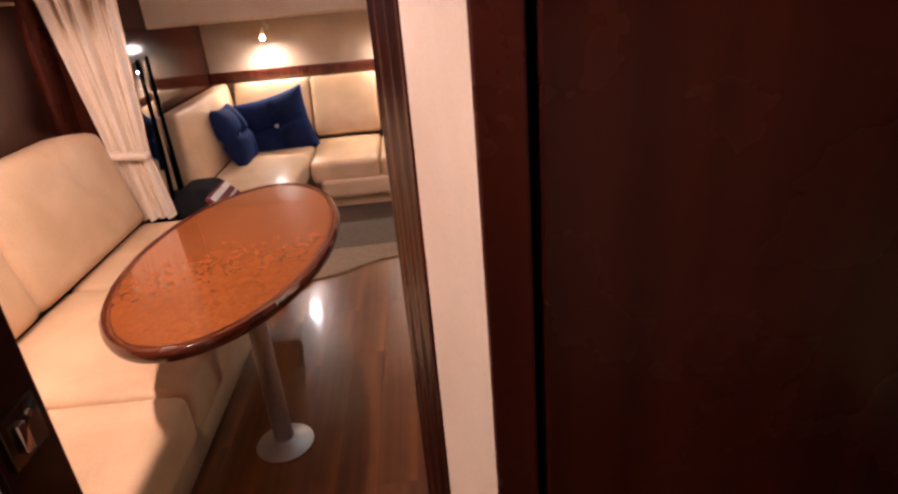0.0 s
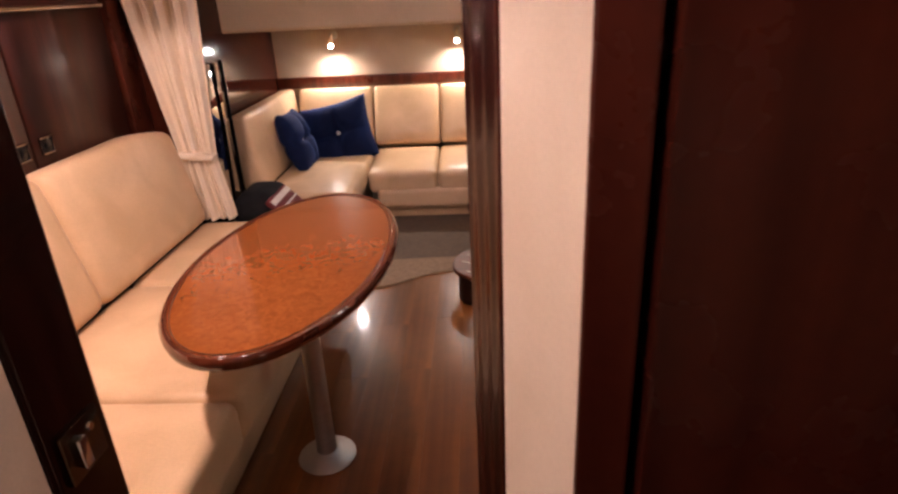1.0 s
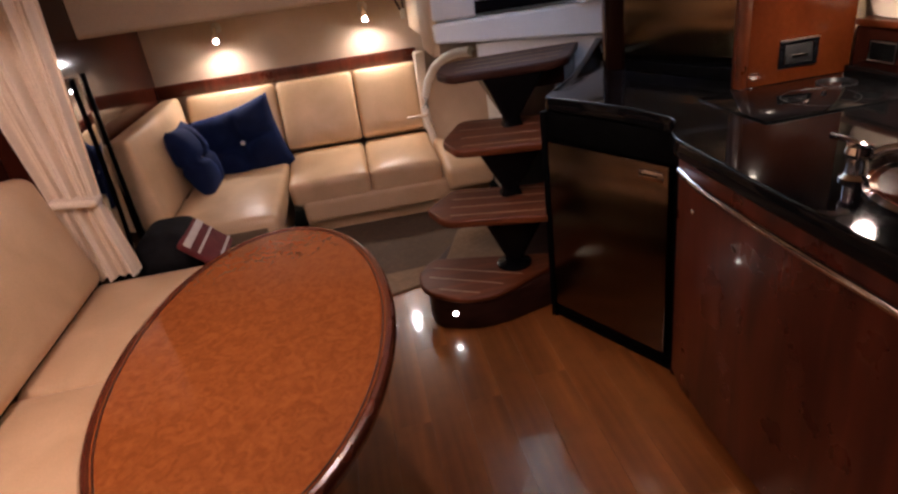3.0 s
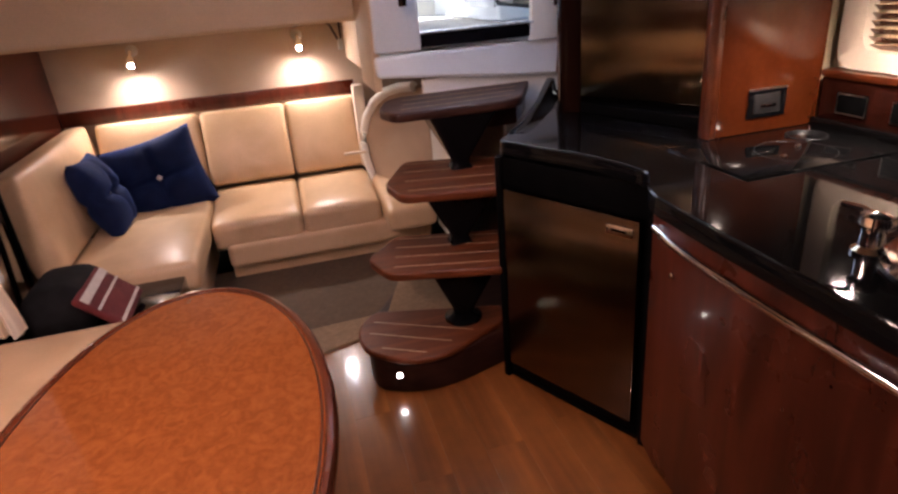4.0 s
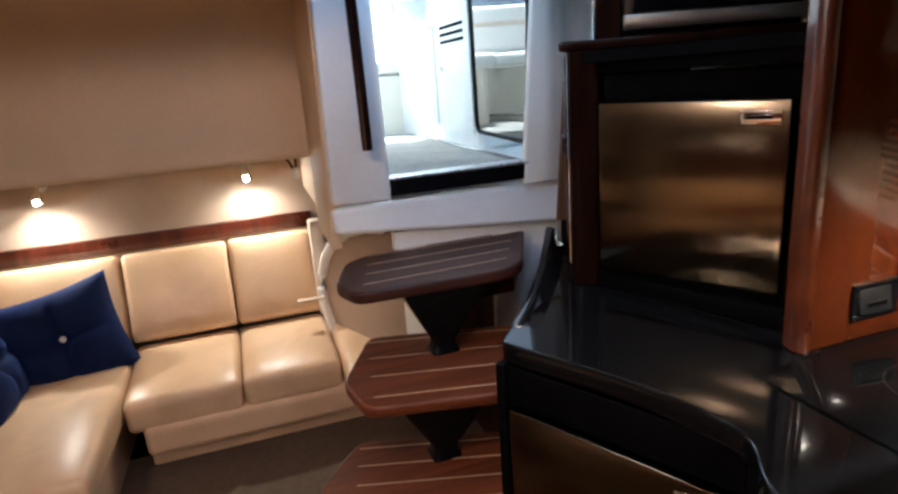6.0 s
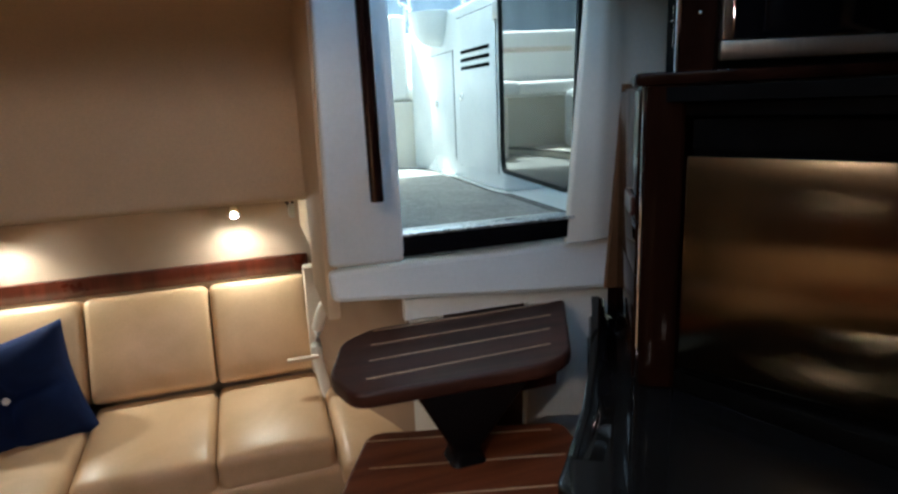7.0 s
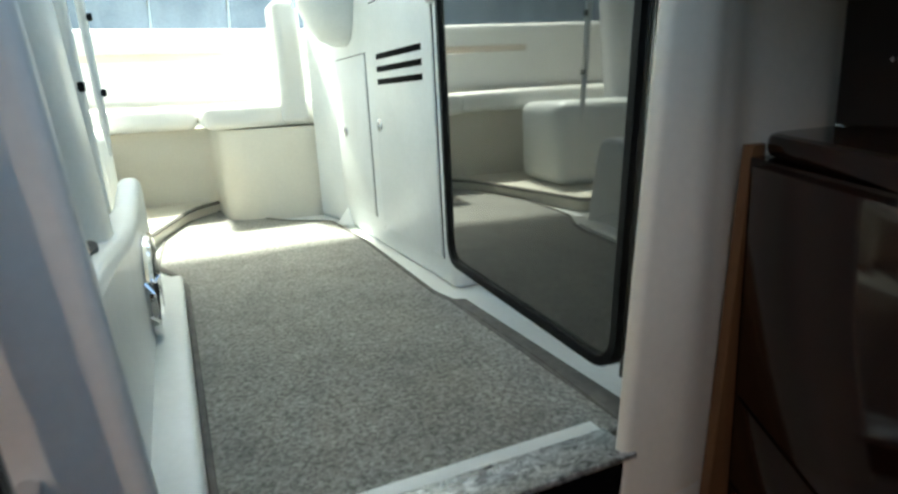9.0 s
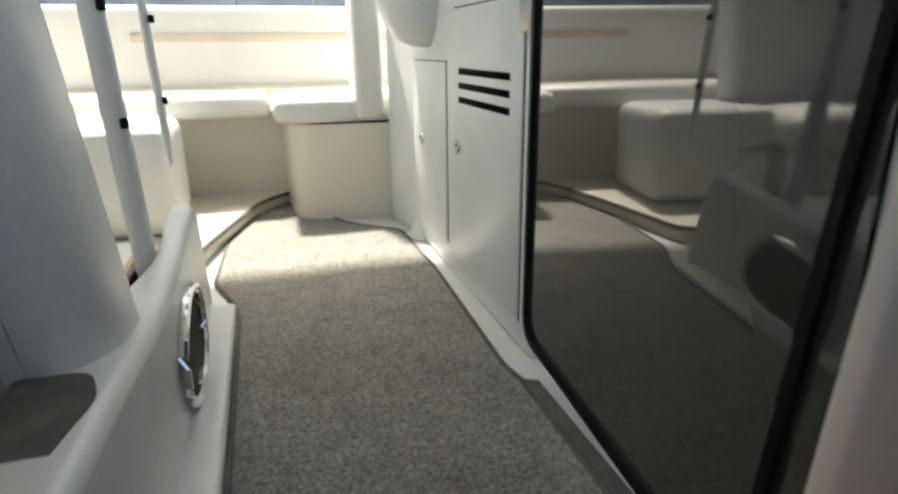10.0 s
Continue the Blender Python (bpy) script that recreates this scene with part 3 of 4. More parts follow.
def sofa():
    t = thing("corner_sofa", (-0.5, 3.8, 0), "cream leather L-shaped corner sofa with tufted seams", "sofa")
    xs = [-0.50, -0.025, 0.405]
    for a, b in zip(xs, xs[1:]):
        part("seat_cushion", moved(rbox((a + 0.002, -0.54, -0.15), (b - 0.002, 0, 0), 0.035, 3, 0.012), pose(0, 3.99, 0.40, 6, 0, 0)), LEATHER, t)
    part("seat_cushion", moved(rbox((0.407, -0.72, -0.13), (0.675, 0, 0), 0.035, 3, 0.008), pose(0, 3.99, 0.405, 6, 0, 0)), LEATHER, t)
    part("chaise_cushion", rbox((-1.06, 2.90, 0.245), (-0.502, 3.99, 0.385), 0.035, 3, 0.012), LEATHER, t)
    bx = [-1.06, -0.505, -0.02, 0.40]
    for a, b in zip(bx, bx[1:]):
        part("back_cushion", moved(rbox((a + 0.002, 0, 0), (b - 0.002, 0.13, 0.43), 0.03, 3, 0.012, 1, True), pose(0, 3.925, 0.43, -20, 0, 0)), LEATHER, t)
    part("side_back", moved(rbox((-0.13, 3.02, 0), (0, 4.12, 0.46), 0.03, 3, 0.012, 0, True), pose(-1.04, 0, 0.38, 0, -8, 0)), LEATHER, t)
    part("base", box((-0.44, 3.53, 0.0), (0.68, 4.1, 0.25), 0.012), LEATHER, t)
    part("base_roll", rbox((-0.44, 3.455, 0.085), (0.68, 3.56, 0.225), 0.03, 3), LEATHER, t)
    part("chaise_base", box((-1.2, 2.95, 0.0), (-0.55, 3.9, 0.245), 0.012), LEATHER, t)


def pillow(name, w, h, d, m):
    """A square tufted cushion: four lobes drawn to a button."""
    t = thing(name, m.translation, "navy blue tufted cushion with a pale centre button on the sofa", "cushion", "cushions on the sofa")
    n = 26
    bm = bmesh.new()
    for s in (-1, 1):
        grid = []
        for i in range(n + 1):
            row = []
            for j in range(n + 1):
                u, v = 2 * i / n - 1, 2 * j / n - 1
                e = max(0, (1 - u * u) * (1 - v * v)) ** 0.36
                r = math.hypot(u, v)
                dip = math.exp(-(r / 0.24) ** 2) * 0.72 + 0.42 * math.exp(-(min(abs(u), abs(v)) / 0.09) ** 2) * math.exp(-(r / 0.95) ** 2) * (1 - math.exp(-(r / 0.2) ** 2))
                pull = 1 - 0.09 * (1 - u * u) * abs(v) - 0.09 * (1 - v * v) * abs(u)
                row.append(bm.verts.new((u * w / 2 * pull, s * d / 2 * e * (1 - dip), v * h / 2 * pull)))
            grid.append(row)
        for i in range(n):
            for j in range(n):
                bm.faces.new((grid[i][j], grid[i + 1][j], grid[i + 1][j + 1], grid[i][j + 1]))
    bm.transform(m)
    part("cover", bm, NAVY, t, sharp=2)
    part("button", moved(lathe([(0.0, 0.012), (0.012, 0.009), (0.015, 0.0), (0.0, -0.004)], (0, -d * 0.14, 0), (0, -1, 0), 14), m), WHITECLOTH, t, "pale round button")


def wall_lamp(x):
    t = thing("wall_lamp", (x, 4.2, 1.19), "small chrome swivel reading spotlight, lit, on the wall", "lamp", "reading lamps over the sofa")
    part("base", lathe([(0.032, 0), (0.032, 0.012), (0.022, 0.02), (0.0, 0.022)], (x, 4.2, 1.19), (0, -1, 0)), STEEL, t)
    part("arm", tube([(x, 4.185, 1.19), (x, 4.14, 1.19), (x, 4.11, 1.16)], 0.009), CHROME, t)
    ax = (0, 0.62, 0.78)
    part("shade", lathe([(0.0, 0.052), (0.016, 0.05), (0.024, 0.035), (0.027, 0.0), (0.024, 0.0), (0.02, 0.03), (0.0, 0.04)], (x, 4.085, 1.122), ax), CHROME, t)
    part("bulb", lathe([(0.0, -0.008), (0.005, -0.007), (0.009, -0.003), (0.010, 0.004), (0.009, 0.014), (0.0, 0.02)], (x, 4.083, 1.118), ax, 32), BULB, t, "glowing bulb")
    lamp("reading_spot", 'SPOT', look((x, 4.095, 1.10), (x, 4.05, 0.5)), 2.5, LAMP, 0.018, 150, 0.8)


def nook_stay():
    t = thing("folding_stay", (0.36, 4.1, 1.12), "small brown folding stay under the overhead panel", "bracket")
    part("arm", tube([(0.26, 4.12, 1.268), (0.315, 4.10, 1.235), (0.365, 4.09, 1.12)], 0.007), DARKWOOD, t)
    part("plate", box((0.352, 4.06, 1.09), (0.378, 4.12, 1.15), 0.004), STEEL, t)
    part("brace", tube([(0.37, 4.09, 1.272), (0.372, 4.09, 1.15)], 0.006), DARKWOOD, t)


def steps():
    t = thing("companionway_steps", (0.55, 2.5, 0), "winding companionway steps with inlaid mahogany treads on a black post", "stairs")
    plinth = rounded([(0.13, 2.36), (0.14, 2.23), (0.27, 2.155), (0.42, 2.15), (0.63, 2.22), (0.95, 2.3), (0.95, 2.88), (0.4, 2.88), (0.2, 2.56)], [0.05, 0.05, 0.08, 0.08, 0.05, 0, 0, 0.04, 0.05])
    # Brown wood plinth; its shadow is put into the darker copy.
    part("plinth", prism(plinth, 0.0, 0.142, 0.008), TEAKSHADE, t, "dark wooden plinth")

    def tread(outline, r, z, th, lines, name="tread", wood=TEAK):
        o = part(name, edged(rounded(outline, r, 6), z - th, z, 0.009, 3), wood, t, "mahogany tread with pale inlaid lines")
        for p, q in lines:
            p, q = Vector(p), Vector(q)
            d = (q - p).normalized()
            s = Vector((-d.y, d.x)) * 0.0022
            part("inlay", prism([p - s, q - s, q + s, p + s], z - 0.002, z + 0.0008), INLAY, o)
    def ruled(a0, a1, b0, b1, n=4):
        """n inlay lines spread between the line a0-a1 and the line b0-b1."""
        a0, a1, b0, b1 = (Vector(p) for p in (a0, a1, b0, b1))
        return [(a0.lerp(b0, k / (n - 1)), a1.lerp(b1, k / (n - 1))) for k in range(n)]
    tread([(0.105, 2.44), (0.105, 2.27), (0.25, 2.135), (0.40, 2.125), (0.70, 2.29), (0.70, 2.40), (0.19, 2.555)], [0.06, 0.08, 0.09, 0.1, 0.0, 0.0, 0.05], 0.162, 0.024,
          [((0.18, 2.465), (0.538, 2.256)), ((0.15, 2.385), (0.437, 2.209)), ((0.177, 2.263), (0.329, 2.17))], "bottom_tread")
    tread([(0.185, 2.42), (0.235, 2.255), (0.66, 2.13), (0.80, 2.14), (0.86, 2.44), (0.33, 2.60)], [0.03, 0.04, 0.05, 0.04, 0.04, 0.04], 0.465, 0.034,
          ruled((0.328, 2.562), (0.81, 2.412), (0.268, 2.305), (0.74, 2.165)))
    tread([(0.30, 2.52), (0.33, 2.345), (0.72, 2.255), (0.88, 2.27), (0.93, 2.66), (0.43, 2.80)], [0.04, 0.04, 0.05, 0.05, 0.04, 0.05], 0.717, 0.034,
          ruled((0.42, 2.755), (0.88, 2.632), (0.365, 2.395), (0.82, 2.285)))
    # Top tread lies away from the lamp; its shade is put into colour.
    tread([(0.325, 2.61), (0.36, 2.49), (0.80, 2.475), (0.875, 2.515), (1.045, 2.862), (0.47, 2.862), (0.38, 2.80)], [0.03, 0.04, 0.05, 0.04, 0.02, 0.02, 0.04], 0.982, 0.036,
          ruled((0.47, 2.838), (0.99, 2.845), (0.40, 2.56), (0.85, 2.575)), wood=TEAKSHADE)
    posts = [((0.53, 2.36), 0.16, 0.43), ((0.56, 2.44), 0.465, 0.683), ((0.63, 2.60), 0.717, 0.946)]
    for (x, y), z0, z1 in posts:
        top = z0 + (z1 - z0) * 0.16
        bm = bmesh.new()
        rings = []
        for z, a, b in ((z0, 0.045, 0.045), (z0 + 0.02, 0.036, 0.036), (top, 0.036, 0.036), (z1, 0.135, 0.11)):
            o = rounded([(x - a, y - b), (x + a, y - b), (x + a, y + b), (x - a, y + b)], 0.02, 3)
            rings.append([bm.verts.new((p[0], p[1], z)) for p in o])
        for p, q in zip(rings, rings[1:]):
            for j in range(len(p)):
                bm.faces.new((p[j], p[(j + 1) % len(p)], q[(j + 1) % len(q)], q[j]))
        bm.faces.new(rings[0][::-1])
        bm.faces.new(rings[-1])
        part("post", bm, BLACKMETAL, t, "black enamelled post")
    part("apron", prism([(0.70, 2.60), (0.88, 2.60), (1.02, 2.85), (0.72, 2.85)], 0.86, 0.945), DARKWOOD, t, "dark support under the top tread")
    part("collar", lathe([(0.075, 0.0), (0.075, 0.012), (0.05, 0.022), (0.04, 0.03)], (0.53, 2.36, 0.163)), BLACKMETAL, t, "black round collar")
    part("backing", prism(rounded([(0.24, 2.52), (0.60, 2.40), (0.62, 2.88), (0.37, 2.88)], 0.05), 0.143, 0.15, 0.003), BEIGECARPET, t, "carpeted top of the plinth")
    for x, y, d in ((0.222, 2.178, (-0.35, -0.94, 0)),):
        part("courtesy_light", lathe([(0.014, -0.002), (0.014, 0.004), (0.009, 0.006), (0.0, 0.0065)], (x, y, 0.085), d, 18), CHROME, t)
        part("light_lens", lathe([(0.0, 0.004), (0.010, 0.0066), (0.0, 0.009)], (x, y, 0.085), d, 14), COLDBULB, t, "lit lens")


def arch_panel():
    t = thing("arched_side_panel", (0.5, 3.33, 0.42), "cream padded arched panel beside the stairs, its piping whitened as if lit", "panel")
    m = facing((0.40, 3.84), (0.69, 3.32))
    edge = [(0.05, 0.31), (0.015, 0.42), (-0.012, 0.50), (-0.014, 0.57), (0.005, 0.65), (0.05, 0.74), (0.13, 0.825), (0.24, 0.885), (0.36, 0.918), (0.48, 0.93)]
    # Pad dimmed and piping whitened: the lit edge is put into colour.
    part("pad", moved(slab(edge + [(0.53, 0.93), (0.585, 0.55), (0.58, 0.31)], "y", 0.012, 0.06, 0.012), m), WALLCLOTH, t)
    part("piping", moved(tube([(x + 0.005, 0.004, z) for x, z in edge], 0.026, 12), m), VINYL, t, "cream edge piping, whitened as if lit")
    part("edge_board", box((0.376, 3.88, 0.42), (0.44, 3.96, 0.905), 0.012), CREAMPANEL, t, "cream edge board")
    part("strap", box((0.27, 3.80, 0.525), (0.40, 3.825, 0.54), 0.004), CREAMPANEL, t, "white strap")
    part("side_board", box((0.682, 2.95, 0.2), (0.70, 3.32, 1.03), 0.004), GELCOAT, t, "white side board")


# ---- galley ----
def fridge(name, m, w, h, label, frame_side, top=0.07):
    """An under-counter fridge: brushed door in a black frame; m has x along the face and y into the body."""
    t = thing(name, m.translation, label, "fridge")
    part("case", moved(box((-frame_side, 0.022, -0.058), (w + 0.05, 0.40, h + 0.06), 0.004), m), BLACK, t)
    # The lower door takes the dimmed copy of the steel.
    d = part("door", moved(box((0, -0.012, 0), (w, 0.02, h), 0.006), m), DOORSTEEL if top < 0.09 else DIMSTEEL, t, "dark brushed steel door")
    part("badge", moved(box((w - 0.105, -0.016, h - 0.055), (w - 0.018, -0.011, h - 0.025), 0.001), m), CHROME, d, "small metal badge")
    part("badge_print", moved(box((w - 0.088, -0.0175, h - 0.043), (w - 0.036, -0.0155, h - 0.037)), m), BLACK, d)
    part("top_strip", moved(box((-frame_side, 0.016, h + 0.008), (w + 0.012, 0.022, h + top), 0.002), m), BLACK, t)


def galley():
    # lower body below the counter
    front = [(0.665, 2.24), (0.645, 2.13), (0.865, 1.66), (0.90, 1.58)]
    t = thing("galley_cabinet", (1.2, 1.2, 0), "dark mahogany galley base cabinet with a curved front", "cabinet")
    curve = [(0.845, 1.56), (0.822, 1.46), (0.812, 1.3), (0.806, 1.1), (0.806, 0.9), (0.806, 0.21)]
    part("body", prism(curve + [(1.615, 0.21), (1.615, 1.56)], 0.09, 0.862), MAHOGANY, t)
    part("toe_kick", prism([(0.89, 1.56), (0.885, 1.2), (0.885, 0.21), (1.615, 0.21), (1.615, 1.56)], 0.0, 0.09), BLACK, t)
    part("rail", tube([(x - 0.028, y, 0.80) for x, y in [(0.858, 1.53), (0.838, 1.43), (0.828, 1.3), (0.822, 1.1), (0.822, 0.9), (0.822, 0.3)]], 0.010, 12), CHROME, t, "chrome grab rail along the front")
    for y in (1.48, 1.0, 0.5):
        part("rail_bracket", tube([(0.796 + (0.014 if y > 1.4 else 0), y, 0.80), (0.84, y, 0.80)], 0.007), CHROME, t)
    for y, z in ((1.42, 0.72), (0.95, 0.72), (0.98, 0.3)):
        part("push_latch", lathe([(0.008, 0), (0.008, 0.004), (0.004, 0.006), (0, 0.006)], (0.812, y, z), (-1, 0, 0), 16), CHROME, t, "round chrome push latch")
    b = thing("fridge_cabinet", (0.9, 2.1, 0), "dark wooden corner cabinet holding the lower fridge", "cabinet")
    m = facing((0.635, 2.115), (0.872, 1.645))
    L = (Vector((0.872, 1.645)) - Vector((0.635, 2.115))).length
    part("side_panel", moved(box((-0.038, 0.005, 0.0), (-0.012, 0.5, 0.868), 0.003), m), BLACK, b)
    part("front_post", moved(box((L + 0.012, 0.005, 0.0), (L + 0.075, 0.42, 0.868), 0.004), m), BLACK, b)
    part("aft_side", prism([(0.662, 2.170), (0.80, 2.335), (0.93, 2.52), (1.10, 2.82), (1.13, 2.80), (0.95, 2.50), (0.70, 2.16)], 0.0, 0.868), BLACK, b)
    part("base_panel", moved(box((-0.012, 0.02, 0.0), (L + 0.012, 0.45, 0.024), 0.004), m), BLACK, b)
    mm = m @ Matrix.Translation((0.012, 0, 0.085))
    fridge("lower_fridge", mm, L - 0.017, 0.685, "under-counter fridge with a brushed steel door in a black frame", 0.020, 0.097)
    # worktop
    top = rounded([(0.638, 2.15), (0.81, 1.83), (0.868, 1.62), (0.775, 1.50), (0.762, 1.2), (0.758, 0.9), (0.758, 0.205), (1.618, 0.205), (1.618, 2.85), (1.12, 2.85), (0.93, 2.53), (0.80, 2.345)],
                  [0.03, 0.1, 0.06, 0.1, 0.1, 0.1, 0, 0, 0, 0, 0.1, 0.1], 6)
    w = thing("worktop", (1.2, 1.4, 0.87), "polished black granite galley worktop with a rounded edge", "worktop")
    part("slab", edged(top, 0.870, 0.920, 0.007), GRANITE, w)
    line = [Vector((0.70, 2.225)), Vector((0.80, 2.345)), Vector((0.93, 2.53)), Vector((1.03, 2.69)), Vector((1.118, 2.838))]
    rise = [0.922, 0.93, 0.95, 0.972, 0.985]
    cove = bmesh.new()
    rows = [[cove.verts.new((q.x + o, q.y - 0.7 * o, z)) for o, z in ((0.002, 0.9205), (0.002, h), (0.016, h + 0.002), (0.030, h - 0.004), (0.036, 0.935 if h > 0.94 else 0.9215), (0.055, 0.9205))] for q, h in zip(line, rise)]
    for ra, rb in zip(rows, rows[1:]):
        for k in range(6):
            cove.faces.new((ra[k], rb[k], rb[(k + 1) % 6], ra[(k + 1) % 6]))
    cove.faces.new(rows[0])
    cove.faces.new(rows[-1][::-1])
    part("end_upstand", cove, GRANITE, w, "rising granite upstand at the aft edge", 1.2)
    part("upstand", box((1.53, 0.21, 0.9205), (1.553, 1.795, 0.945), 0.003), GRANITE, w, "low granite upstand")
    # tower with upper fridge
    tw = thing("appliance_tower", (1.2, 2.2, 0.92), "dark mahogany tower with a built-in fridge and microwave shelf", "cabinet")
    fa, fb = (1.027, 2.43), (1.232, 1.88)
    m2 = facing(fa, fb)
    W = (Vector(fb) - Vector(fa)).length
    uf = facing((1.046, 2.356), (1.262, 1.955))
    ub = (Vector((1.05, 2.365)) - Vector(fa)).length
    uw = 0.462
    part("left_post", prism(rounded([(0.989, 2.425), (0.998, 2.400), (1.046, 2.372), (1.09, 2.40), (1.01, 2.48)], [0.02, 0.015, 0.01, 0, 0]), 0.922, 1.571), SHADEWOOD, tw)
    part("right_post", moved(box((ub + uw + 0.05, 0, 0.922), (W + 0.02, 0.10, 1.54), 0.004), m2), SHADEWOOD, tw)
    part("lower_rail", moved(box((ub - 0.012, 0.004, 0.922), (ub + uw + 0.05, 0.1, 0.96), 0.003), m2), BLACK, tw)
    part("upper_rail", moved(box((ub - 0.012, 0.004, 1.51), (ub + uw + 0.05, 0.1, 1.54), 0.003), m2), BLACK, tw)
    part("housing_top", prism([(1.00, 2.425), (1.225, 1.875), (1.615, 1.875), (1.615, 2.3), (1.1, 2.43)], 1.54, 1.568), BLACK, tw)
    part("shelf", prism(rounded([(0.957, 2.42), (1.52, 2.12), (1.615, 2.12), (1.615, 2.844), (1.235, 2.844)], [0.03, 0.02, 0, 0, 0.03]), 1.572, 1.598, 0.008), SHADEWOOD, tw, "dark shelf with a rounded edge")
    part("left_side", prism([(0.995, 2.435), (1.218, 2.843), (1.4, 2.843), (1.4, 2.44)], 0.922, 1.571), SHADEWOOD, tw)
    part("upper_side", prism([(1.115, 2.49), (1.36, 2.843), (1.5, 2.843), (1.5, 2.46), (1.14, 2.46)], 1.599, CEIL + 0.09), SHADEWOOD, tw)
    part("edge_strip", tube([(0.992, 2.431, 0.925), (0.992, 2.431, 1.571)], 0.004), CHROME, tw, "bright metal edge strip")
    sp = facing((1.36, 2.843), (1.115, 2.49))
    s2 = part("switch_panel", moved(add(box((0.15, -0.003, 1.67), (0.27, 0.004, 1.75), 0.002), box((0.15, -0.003, 1.785), (0.27, 0.004, 1.86), 0.002)), sp), BLACK, tw, "black switch panel with bright toggles")
    for sx, sz in ((0.14, 1.67), (0.28, 1.72), (0.15, 1.80), (0.26, 1.815), (0.20, 1.70)):
        part("toggle", moved(lathe([(0.0035, 0), (0.003, 0.006), (0, 0.008)], (sx, -0.003, sz), (0, -1, 0), 10), sp), CHROME, s2)
    for z0, z1 in ((1.665, 1.755), (1.78, 1.865)):
        part("switch_frame", moved(tube([(0.145, -0.004, z0), (0.275, -0.004, z0), (0.275, -0.004, z1), (0.145, -0.004, z1)], 0.0016, 6, True), sp), CHROME, s2, "thin chrome frame")
    lp = facing((1.218, 2.843), (0.995, 2.435))
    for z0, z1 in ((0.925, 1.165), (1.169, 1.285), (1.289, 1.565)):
        part("drawer_front", moved(box((0.03, -0.010, z0), (0.455, 0.0, z1), 0.002), lp), SHADEWOOD, tw)
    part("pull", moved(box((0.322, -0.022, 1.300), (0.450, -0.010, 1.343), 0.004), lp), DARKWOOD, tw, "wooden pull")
    part("edge_strip", tube([(1.112, 2.488, 1.599), (1.112, 2.488, CEIL + 0.08)], 0.006), CHROME, tw, "bright metal edge strip")
    uf.translation.z = 0.985
    fridge("upper_fridge", uf, uw, 0.45, "built-in drinks fridge with a brushed steel door in a black frame", 0.0)
    mw = thing("microwave", (1.25, 2.3, 1.599), "built-in microwave with a black glass front and steel trim", "microwave")
    m3 = facing((1.135, 2.405), (1.608, 2.240))
    part("case", moved(box((0.0, 0.022, 1.599), (0.495, 0.30, CEIL - 0.003), 0.004), m3), BLACK, mw)
    part("door_frame", moved(add(box((0.016, 0.0, 1.616), (0.500, 0.020, 1.655), 0.003), box((0.016, 0.0, 1.656), (0.036, 0.020, CEIL - 0.01), 0.003)), m3), STEEL, mw, "brushed steel door frame")
    part("glass_door", moved(box((0.038, 0.004, 1.657), (0.34, 0.02, CEIL - 0.02), 0.003), m3), BLACKGLOSS, mw)
    part("control_panel", moved(box((0.345, 0.004, 1.657), (0.495, 0.02, CEIL - 0.02), 0.003), m3), BLACK, mw)
    part("inner_trim", moved(tube([(0.038, 0.002, CEIL - 0.02), (0.038, 0.002, 1.657), (0.34, 0.002, 1.657)], 0.0016, 6), m3), CHROME, mw, "thin bright edge round the glass")
    # Thin dark sheet added over the pale hull wall beside the microwave.
    part("side_filler", box((1.609, 1.858, 1.600), (1.617, 2.234, CEIL - 0.003), 0.001), SHADEWOOD, tw)
    part("side_post", prism([(1.114, 2.484), (1.142, 2.412), (1.20, 2.43), (1.16, 2.50)], 1.599, CEIL + 0.09), SHADEWOOD, tw)
    for x, y, z in ((1.126, 2.452, 1.80), (1.130, 2.442, 1.715)):
        part("indicator", lathe([(0.004, 0), (0.003, 0.004), (0, 0.005)], (x, y, z), (-0.93, -0.36, 0), 10), CHROME, tw)
    # polished end cabinet
    lc = thing("end_cabinet", (1.4, 1.83, 0.92), "polished cherry end cabinet with a black power socket", "cabinet")
    part("panel", box((1.196, 1.80, 0.921), (1.553, 1.855, CEIL - 0.002), 0.002), CHERRYGLOSS, lc)
    part("corner_trim", prism(rounded([(1.160, 1.812), (1.172, 1.792), (1.195, 1.798), (1.195, 1.85), (1.175, 1.85)], [0.012, 0.012, 0.002, 0, 0]), 0.922, CEIL - 0.004), CHERRY, lc, "rounded cherry corner trim")
    so = part("socket", add(box((1.297, 1.792, 0.966), (1.429, 1.7995, 0.978), 0.003), box((1.297, 1.792, 1.036), (1.429, 1.7995, 1.049), 0.003), box((1.297, 1.792, 0.978), (1.315, 1.7995, 1.036), 0.003), box((1.411, 1.792, 0.978), (1.429, 1.7995, 1.036), 0.003)), BLACKGLOSS, lc, "black power socket frame")
    part("socket_cover", moved(box((1.317, -0.004, -0.028), (1.409, 0.002, 0.028), 0.003), pose(0, 1.7955, 1.007, -8, 0, 0)), SMOKE, so, "smoky grey flap")
    part("socket_rocker", box((1.335, 1.787, 0.996), (1.39, 1.790, 1.006), 0.001), CHROME, so)
